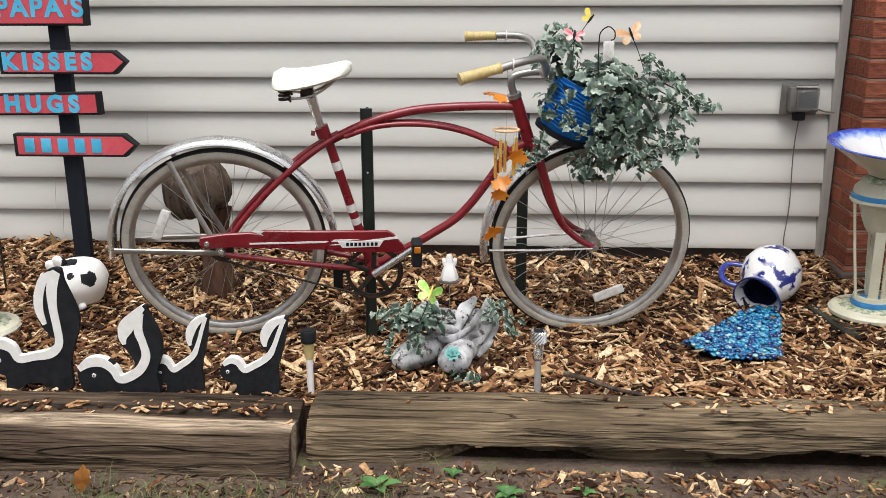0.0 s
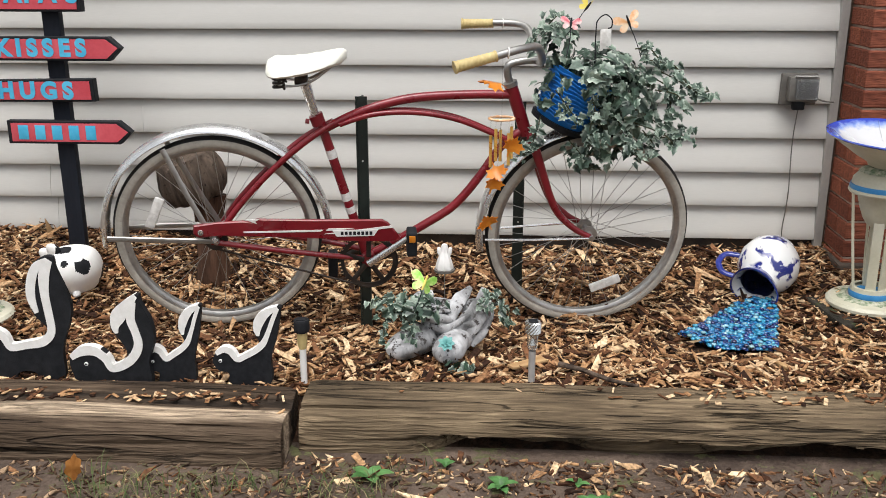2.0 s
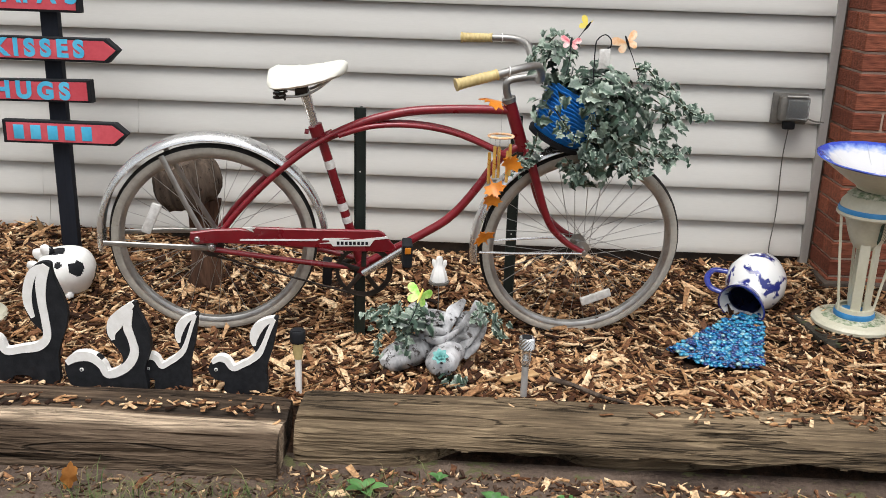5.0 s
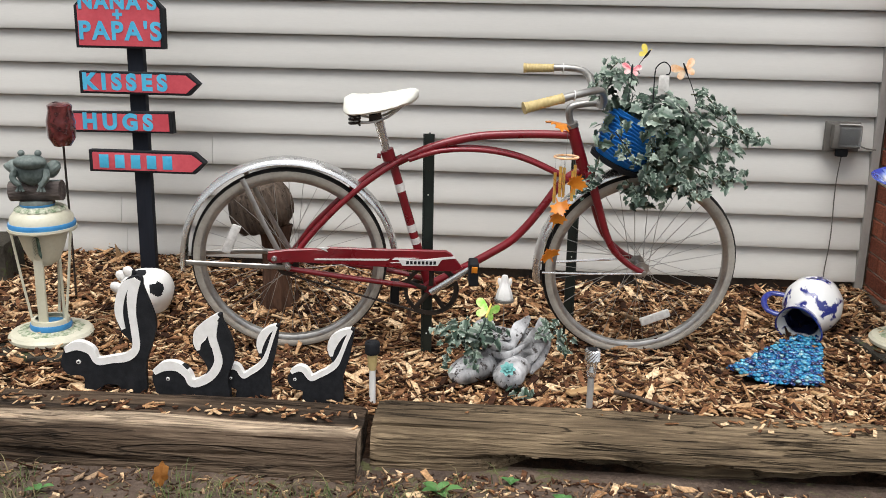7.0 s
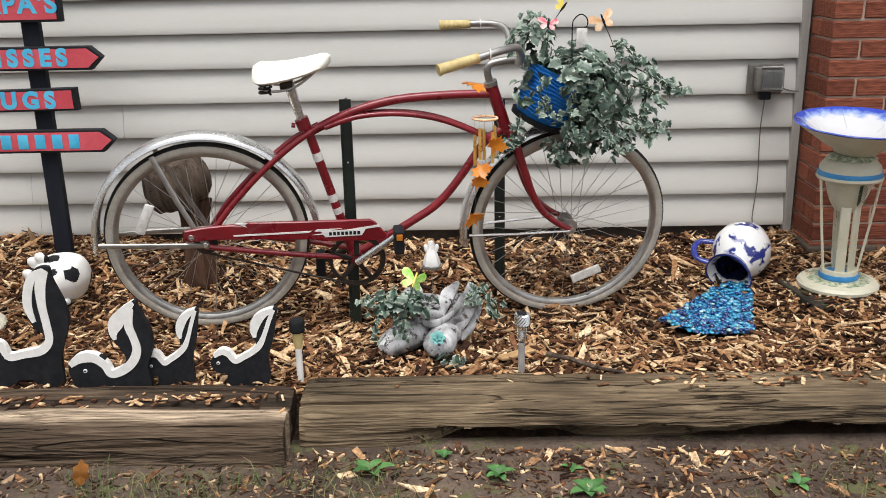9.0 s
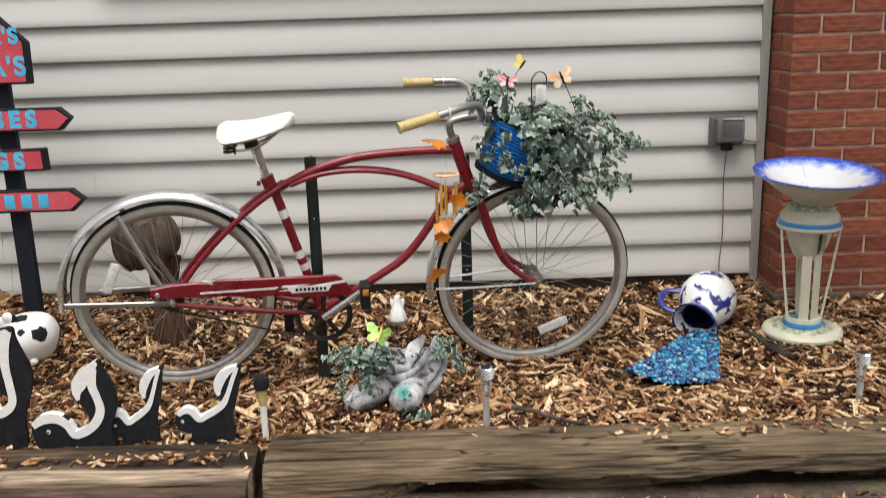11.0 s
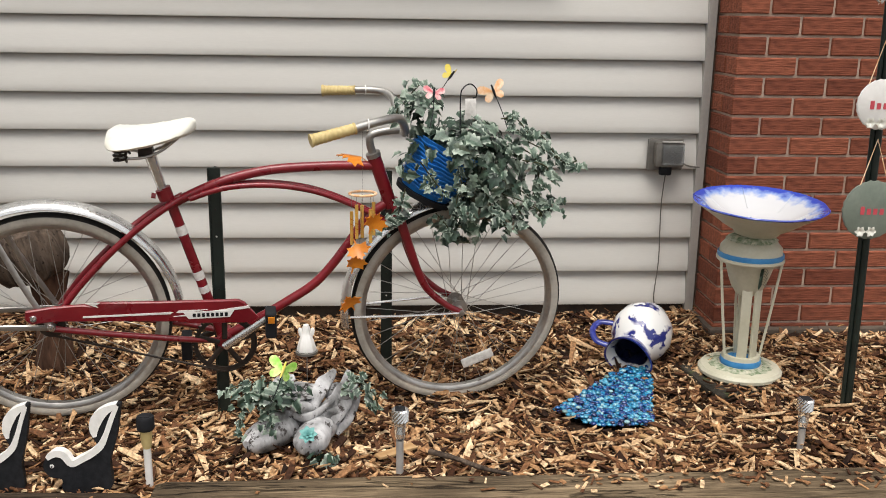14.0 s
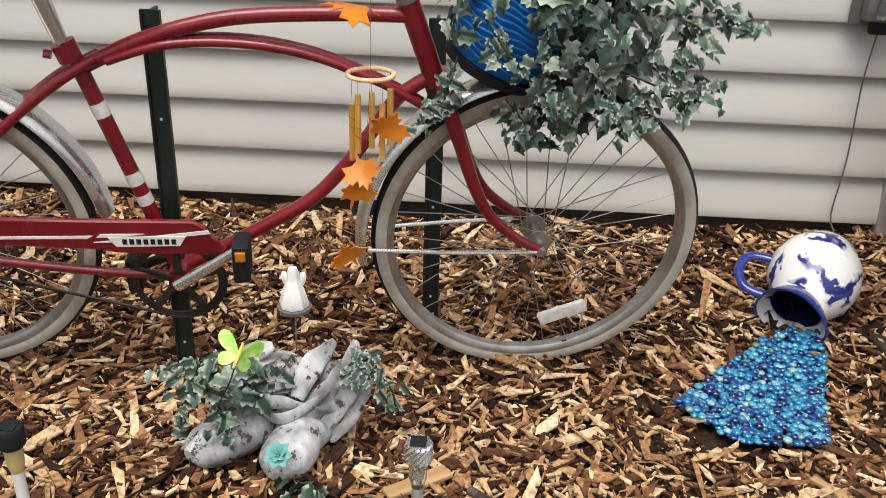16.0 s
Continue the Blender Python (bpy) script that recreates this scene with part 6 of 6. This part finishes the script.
flat_stone(1.530, 3.09, 0.024, 0.29, 0.26, 8, "dark mossy paving stone under the bird bath")
flat_stone(-1.325, 2.78, 0.035, 0.36, 0.34, -6, "dark mossy paving stone under the frog urn")


def mushroom_log():
    x, y = -0.70, 3.30
    t = thing("log_mushroom", pose(x, y, bed_height(x, y)), "weathered log set on a stump like a mushroom", "log ornament")
    b = lathe([(0.0, -0.05), (0.050, -0.05), (0.048, 0.03), (0.042, 0.08), (0.040, 0.14), (0.038, 0.20), (0.042, 0.26), (0.046, 0.32), (0.0, 0.32)], 30, wobble=lambda a, z: 1 + 0.22 * noise.noise(Vector((math.cos(a) * 2, math.sin(a) * 2, z * 7))))
    bmesh.ops.scale(b, vec=(1.22, 1.22, 1.0), verts=b.verts)
    part("stem", roughen(b, 0.006, 34), surf("red-brown split wood", (0.035, 0.018, 0.012), (0.13, 0.07, 0.045), 22, 0.9, bump=0.9, stretch=(1, 1, 0.2), depth=0.01), t, "reddish split stump stem")
    prof = [(0.0, 0.0), (0.055, 0.004), (0.095, 0.010), (0.112, 0.03), (0.120, 0.06), (0.122, 0.09), (0.118, 0.12), (0.110, 0.15), (0.098, 0.168), (0.06, 0.174), (0.0, 0.176)]
    b = lathe(prof, 64, wobble=lambda a, z: 1 + 0.24 * noise.noise(Vector((math.cos(a) * 2.1, math.sin(a) * 2.1, 3 + z * 6))) + 0.05 * noise.noise(Vector((a * 7, 2, z * 4))))
    part("cap", roughen(b, 0.006, 28), STUMP, t, "grey cracked log section", pose(-0.03, 0.0, 0.305, 8, -14, 0) @ Matrix.Diagonal((0.95, 0.95, 0.98, 1)))


mushroom_log()


# ---- pitcher and glass beads ----
def pitcher():
    axis = Vector((-0.50, -0.70, -0.36)).normalized()
    m = axis.to_track_quat("Z", "X").to_matrix().to_4x4()
    m.translation = (1.268, 3.32, 0.108)
    t = thing("pitcher", m @ Matrix.Scale(0.885, 4), "white ceramic pitcher with cobalt scrolls, tipped over", "pitcher")
    prof = [(0.0, -0.125), (0.055, -0.124), (0.075, -0.112), (0.108, -0.06), (0.118, -0.01), (0.108, 0.04), (0.084, 0.075), (0.072, 0.092), (0.074, 0.108), (0.092, 0.140), (0.087, 0.141), (0.068, 0.110), (0.066, 0.09), (0.10, 0.03), (0.105, -0.02), (0.06, -0.11), (0.0, -0.113)]
    part("body", lathe(prof, 48, wobble=lambda a, z: 1 + (0.05 * math.cos(3 * a) if z > 0.1 else 0)), DELFT, t, "white glaze with cobalt pattern")
    part("inside", lathe([(0.0, -0.05), (0.06, -0.04), (0.0655, 0.0), (0.0655, 0.088), (0.0672, 0.108), (0.0665, 0.109), (0.063, 0.086), (0.06, 0.0), (0.0, -0.045)], 40), MOUTH_SHADE, t, "dark lining painted as the shade inside the pitcher")
    part("rim_band", lathe([(0.0755, 0.1065), (0.0945, 0.1395), (0.0955, 0.144), (0.089, 0.1445), (0.0885, 0.140)], 48, wobble=lambda a, z: 1 + 0.05 * math.cos(3 * a)), COBALT, t, "cobalt blue rim")
    # handle on the upper left side
    inv = m.inverted().to_3x3()
    side = inv @ Vector((-0.95, 0.10, 0.02))
    side.z = 0
    side.normalize()
    path = smooth_path([side * 0.080 + Vector((0, 0, 0.118)), side * 0.135 + Vector((0, 0, 0.120)), side * 0.172 + Vector((0, 0, 0.075)), side * 0.165 + Vector((0, 0, 0.02)), side * 0.105 + Vector((0, 0, -0.005))])
    part("handle", sweep(path, 0.0125, 10, flat=0.75), COBALT, t, "cobalt blue handle")


pitcher()


def bead_pool():
    """Flat-bottomed glass drops poured from the pitcher's mouth, fanning out over the mulch."""
    rng = np.random.default_rng(8)
    unit = bmesh.new()
    bmesh.ops.create_uvsphere(unit, u_segments=9, v_segments=6, radius=1)
    uv = np.array([v.co[:] for v in unit.verts])
    unit.verts.index_update()
    uf = [[v.index for v in f.verts] for f in unit.faces]
    unit.free()
    verts, faces = [], []
    rows = 36
    for layer in range(2):
        for j in range(rows):
            s = j / (rows - 1)
            y = 3.225 - 0.385 * s
            left = 1.185 - 0.275 * min(1, s * 1.45) ** 0.9 + 0.10 * max(0, s - 0.70) / 0.30
            right = 1.272 - 0.105 * s
            n = max(2, int((right - left) / 0.0142))
            for i in range(n + 1):
                c = np.array([left + (right - left) * i / n + rng.uniform(-0.004, 0.004) + (0.007 if (j + layer) % 2 else 0), y + rng.uniform(-0.004, 0.004), 0])
                if layer and rng.random() < 0.45:
                    continue
                c[2] = bed_height(c[0], c[1]) + 0.023 + 0.008 * layer + rng.uniform(0, 0.004)
                r = rng.uniform(0.0078, 0.0102)
                faces += [[len(verts) + k for k in f] for f in uf]
                verts += (c + uv * (r, r, r * 0.58)).tolist()
    me = bpy.data.meshes.new("glass_beads")
    me.from_pydata(verts, [], faces)
    me.materials.append(BEADS)
    me.shade_smooth()
    tagged(new("glass_beads", me), "blue and turquoise glass beads poured out like water", "glass beads", kind="stuff")


bead_pool()


# ---- boots with plants ----
def boot_pair():
    t = thing("boot_planter", pose(0.158, 2.672, 0.012), "grey painted concrete boots used as a planter", "planter")

    t_boot = t

    def boot(spine, sizes, seed, folds):
        """Toe cap, vamp and slumped shaft along a bent spine; sizes are half width and half height; folds are the torn leather round the top."""
        b = bmesh.new()
        path = smooth_path(spine, 9)
        size = smooth_path([(w, h, 0) for w, h in sizes], 9)
        seg, last = 40, len(path) - 1
        rings = []
        for i, c in enumerate(path):
            t = i / last
            d = (path[min(i + 1, last)] - path[max(i - 1, 0)]).normalized()
            side = d.cross(Vector((0, 0, 1))).normalized()
            up = side.cross(d).normalized()
            ring = []
            for k in range(seg):
                a = 2 * math.pi * k / seg
                p = c + side * size[i].x * math.cos(a) + up * size[i].y * math.sin(a)
                rag = noise.noise_vector(Vector((p.x * 16 + seed, p.y * 16, p.z * 24)))
                p += rag * (0.004 + 0.016 * max(0.0, t - 0.4))
                if t > 0.42:
                    crease = abs(math.sin(15 * t + 2.2 * math.sin(a + seed) + seed)) ** 0.5 - 0.75
                    p += (p - c).normalized() * 0.030 * crease * min(1.0, (t - 0.42) * 5)
                ring.append(b.verts.new(p))
            rings.append(ring)
        mid = sum((v.co for v in rings[-1]), Vector()) / seg
        lip = [b.verts.new(v.co.lerp(mid, 0.16)) for v in rings[-1]]
        well = [b.verts.new(v.co.lerp(mid, 0.30) - d * 0.05) for v in rings[-1]]
        rings += [lip, well]
        for r0, r1 in zip(rings, rings[1:]):
            for k in range(seg):
                b.faces.new((r0[k], r0[(k + 1) % seg], r1[(k + 1) % seg], r1[k]))
        b.faces.new(rings[0][::-1])
        b.faces.new(well)
        bmesh.ops.recalc_face_normals(b, faces=b.faces)
        roughen(b, 0.0025, 40, seed)
        for v in b.verts:
            v.co.z = max(v.co.z, 0.004)
        o = part("boot", b, BOOT, t_boot, "rumpled grey concrete boot")
        for pts, wide, flat in folds:
            part("flap", roughen(sweep(smooth_path(pts, 8), lambda q: wide * (0.35 + 0.65 * math.sin(math.pi * min(1.0, 0.12 + q * 0.9))), 14, flat=flat), 0.004, 30, seed), BOOT, o)
        toe, heel = Vector(spine[0]), Vector(spine[3])
        line = [toe.lerp(heel, q / 8) for q in range(9)]
        part("sole", sweep([Vector((p.x, p.y, 0.006)) for p in line], lambda q: 0.052 * math.sin(math.pi * min(1, 0.16 + q * 0.75)) ** 0.5, 16, flat=0.12), RUSTY, o, "dark sole edge")

    boot([(-0.142, -0.045, 0.040), (-0.122, -0.022, 0.042), (-0.080, 0.016, 0.050), (-0.035, 0.060, 0.062), (-0.012, 0.085, 0.100), (-0.008, 0.088, 0.138)],
         [(0.014, 0.012), (0.046, 0.032), (0.051, 0.041), (0.042, 0.050), (0.042, 0.042), (0.055, 0.048)], 1.3,
         [([(-0.075, 0.045, 0.118), (-0.035, 0.012, 0.128), (0.015, 0.010, 0.124), (0.050, 0.030, 0.110)], 0.016, 0.55),
          ([(-0.030, 0.020, 0.098), (0.010, -0.002, 0.098), (0.050, 0.018, 0.112), (0.085, 0.050, 0.126)], 0.012, 0.4),
          ([(-0.080, 0.075, 0.115), (-0.070, 0.110, 0.150), (-0.030, 0.130, 0.165)], 0.022, 0.5)])
    boot([(0.020, -0.080, 0.038), (0.022, -0.052, 0.042), (0.034, 0.000, 0.052), (0.060, 0.052, 0.064), (0.088, 0.092, 0.098), (0.108, 0.120, 0.126)],
         [(0.014, 0.012), (0.043, 0.032), (0.047, 0.041), (0.036, 0.046), (0.032, 0.036), (0.036, 0.036)], 5.1,
         [([(0.052, 0.020, 0.080), (0.086, 0.062, 0.122), (0.116, 0.112, 0.160), (0.122, 0.140, 0.176)], 0.017, 0.26),
          ([(0.078, 0.020, 0.066), (0.112, 0.062, 0.104), (0.136, 0.110, 0.140), (0.142, 0.140, 0.160)], 0.017, 0.26),
          ([(0.088, 0.028, 0.036), (0.126, 0.070, 0.072), (0.142, 0.112, 0.110), (0.148, 0.130, 0.130)], 0.016, 0.28),
          ([(0.030, 0.040, 0.112), (0.050, 0.085, 0.155), (0.085, 0.125, 0.182)], 0.020, 0.28)])
    verdigris = surf("verdigris", (0.08, 0.26, 0.25), (0.16, 0.40, 0.38), 20, 0.6)
    rosette = new("rosette")
    rosette.parent, rosette.matrix_basis = t, pose(0.022, -0.082, 0.084, 40, 0, 0)
    for ring, (n, r) in enumerate(((7, 0.026), (6, 0.018), (4, 0.010))):
        for k in range(n):
            b = bmesh.new()
            oval_leaf(b, Matrix(), r, r * 0.7)
            part("petal", b, verdigris, rosette, "", pose(0, 0, ring * 0.003, 0, -20 - ring * 20, k * 360 / n + ring * 20))


boot_pair()
ivy("boot_ivy", (0.142, 2.70, 0.165), "green ivy trailing from the concrete boots", [((-0.06, -0.01, 0.012), (0.085, 0.06, 0.035), 55), ((0.075, -0.125, -0.130), (0.040, 0.02, 0.018), 14)],
    [[(-0.10, -0.02, 0.01), (-0.14, -0.03, -0.02), (-0.15, -0.04, -0.08)], [(-0.10, 0.0, 0.0), (-0.075, -0.05, -0.04), (-0.06, -0.06, -0.07)], [(0.12, 0.03, 0.0), (0.17, 0.03, 0.02), (0.21, 0.02, -0.01), (0.22, 0.02, -0.05)], [(-0.08, -0.01, 0.02), (-0.14, 0.0, 0.03), (-0.18, -0.01, 0.02)], [(0.13, 0.05, 0.01), (0.18, 0.06, 0.03)]], 31, (0.022, 0.038))
butterfly(pose(0.116, 2.62, 0.268, -20, 25, 10), NEON, YELLOW, "lime green glowing butterfly stake in the boots", 0.09, 0.052, 35)


def angel():
    t = thing("angel_ornament", pose(0.160, 2.850, 0.030), "small white angel ornament on a wire stake", "ornament")
    part("stake", sweep([(0.0, 0.0, -0.14), (0.0, 0.004, 0.20)], 0.0014, 6), DULL_STEEL, t)
    b = lathe([(0.0, 0.205), (0.030, 0.206), (0.031, 0.212), (0.024, 0.235), (0.015, 0.255), (0.012, 0.262), (0.013, 0.272), (0.009, 0.283), (0.0, 0.286)], 24, wobble=lambda a, z: 1 + 0.06 * math.cos(a * 8))
    for s in (-1, 1):
        ball(0.014, pose(s * 0.016, 0.006, 0.256, 0, s * 25, 0) @ Matrix.Diagonal((0.7, 0.35, 1.3, 1)), 10, 8, b)
    bmesh.ops.scale(b, vec=(0.85, 0.85, 1.0), verts=b.verts)
    part("figure", b, WHITE_PAINT, t, "white resin angel shape")
    part("foot", lathe([(0.0, 0.198), (0.031, 0.198), (0.032, 0.205), (0.0, 0.205)], 24), PLASTIC_GREY, t)


angel()


# ---- path lights ----
def path_light(x, y, z, cap, body, stake, label, top, dark):
    t = thing("solar_light", pose(x, y, z), label, "garden light", "solar path lights")
    h = top
    part("stake", lathe([(0.0, -0.08), (0.0095, -0.08), (0.0095, h - 0.085), (0.0, h - 0.085)], 14), stake, t)
    part("lens", lathe([(0.0, h - 0.085), (0.010, h - 0.085), (0.0135, h - 0.07), (0.0155, h - 0.030), (0.0, h - 0.030)], 18), body, t)
    if not dark:
        part("bulb", lathe([(0.0, h - 0.07), (0.007, h - 0.068), (0.004, h - 0.05), (0.0, h - 0.048)], 12), CHROME, t)
    rows = [(0.0, h - 0.036), (0.0185, h - 0.036)] + [(0.0215, h - 0.032 + 0.0056 * k) for k in range(6)] + [(0.0195, h), (0.0, h)]
    b = lathe(rows, 28, wobble=(None if dark else (lambda a, q: 1 + 0.055 * math.cos(a * 14 + math.pi * round((q - h + 0.032) / 0.0056)))))
    part("cap", b, cap if dark else CHROME, t, smooth=dark)
    part("solar_panel", box(-0.0125, 0.0125, -0.0125, 0.0125, h, h + 0.002, 0.0), BLACK_PAINT, t, "dark solar cell")


path_light(0.418, 2.508, 0.0, BRIGHT_STEEL, GLASS, BRIGHT_STEEL, "chrome solar path light with a clear lens", 0.205, False)
path_light(-0.208, 2.486, 0.0, BLACK_PAINT, CREAM_GRIP, WHITE_PAINT, "black-capped solar path light with a cloudy lens", 0.205, True)
path_light(1.514, 2.592, -0.005, BRIGHT_STEEL, GLASS, BRIGHT_STEEL, "chrome solar path light near the bird bath", 0.186, False)


# ---- plaque pole ----
def plaque_pole():
    t = thing("garden_pole", pose(1.735, 2.745, 0), "dark steel pole with hanging plaques and a wind spinner", "garden pole")
    part("pole", sweep([(0.008, 0.04, -0.05), (-0.012, 0.03, 0.7), (-0.034, 0.01, 1.62)], 0.011, 12), GREEN_STEEL, t)
    part("pole", sweep([(-0.009, 0.04, -0.05), (-0.028, 0.03, 0.7), (-0.048, 0.012, 1.40)], 0.006, 10), GREEN_STEEL, t)
    for z, mat, r, dx in ((0.675, GREY_GREEN, 0.080, -0.040), (0.958, WHITE_PAINT, 0.066, -0.050)):
        disc = lathe([(0.0, -0.005), (r * 0.96, -0.005), (r, -0.002), (r, 0.004), (r * 0.95, 0.006), (0.0, 0.006)], 48, wobble=lambda a, q: 1 + 0.018 * math.cos(a * 26))
        p = part("plaque", disc, mat, t, "round scalloped plaque with worn red lettering", pose(dx, -0.030, z, 90, 0, 0))
        for k in range(4):
            part("letter_bar", box(-0.032 + k * 0.018, -0.021 + k * 0.018, -0.012, 0.010 if k == 0 else 0.004, 0.006, 0.0072), PINK, p, "red painted mark")
        part("string", sweep([(dx - 0.04, -0.032, z + r * 0.8), (dx, -0.02, z + r + 0.11), (dx + 0.04, -0.032, z + r * 0.8)], 0.0018, 6), PEACH, t)
        for k in range(2):
            b = bmesh.new()
            for j in range(6):
                oval_leaf(b, pose(0, 0, 0, 0, -15, j * 60), 0.016, 0.011)
            part("flower", b, SADDLE, p, "small cream flower", pose(-0.03 + k * 0.03, -r * 0.72, 0.010))
    sp = new("wind_spinner")
    sp.parent, sp.matrix_basis = t, pose(-0.085, -0.03, 1.42)
    for k in range(5):
        a0 = k * 72
        path = smooth_path([Vector((0.128 * math.sin(math.pi * s) * math.cos(radians(a0 + s * 150)), 0.128 * math.sin(math.pi * s) * math.sin(radians(a0 + s * 150)), 0.19 - 0.38 * s)) for s in (j / 10 for j in range(11))], 4)
        part("ribbon", sweep(path, 0.027, 8, flat=0.10), CHROME, sp, "polished steel ribbon")


plaque_pole()


def fallen_stick():
    b = sweep(smooth_path([(0.500, 2.60, 0.040), (0.56, 2.545, 0.048), (0.63, 2.49, 0.046), (0.70, 2.445, 0.05)]), lambda t: 0.0085 - 0.004 * t, 10)
    solid("stick", roughen(b, 0.0015, 60), STUMP, Matrix(), "grey-brown fallen stick lying on the mulch", "stick")
    for x, y, l, w, yaw in ((0.41, 2.62, 0.13, 0.03, 38), (-0.30, 2.40, 0.05, 0.03, 20), (1.13, 2.66, 0.10, 0.014, -50)):
        b = box(-l / 2, l / 2, -w / 2, w / 2, -0.004, 0.005, 0.003)
        bmesh.ops.subdivide_edges(b, edges=b.edges[:], cuts=2, use_grid_fill=True)
        solid("wood_splinter", roughen(b, 0.004, 25, x), surf("fresh splinter", (0.34, 0.20, 0.09), (0.52, 0.34, 0.17), 20, 0.8, stretch=(0.2, 1, 1), bump=0.5), pose(x, y, bed_height(x, y) + 0.022, 4, 3, yaw), "large pale wood splinter on the mulch", "wood chip", "large splinters")
    b = slab([(-0.012, 0.0), (0.012, 0.0), (0.004, 0.07), (-0.022, 0.115), (-0.018, 0.05)], -0.003, 0.003)
    solid("wood_shard", b, surf("dry shard", (0.25, 0.15, 0.07), (0.4, 0.26, 0.14), 20, 0.8), pose(-1.43, 3.60, 0.05), "upright dry wood shard by the wall", "wood chip")


fallen_stick()
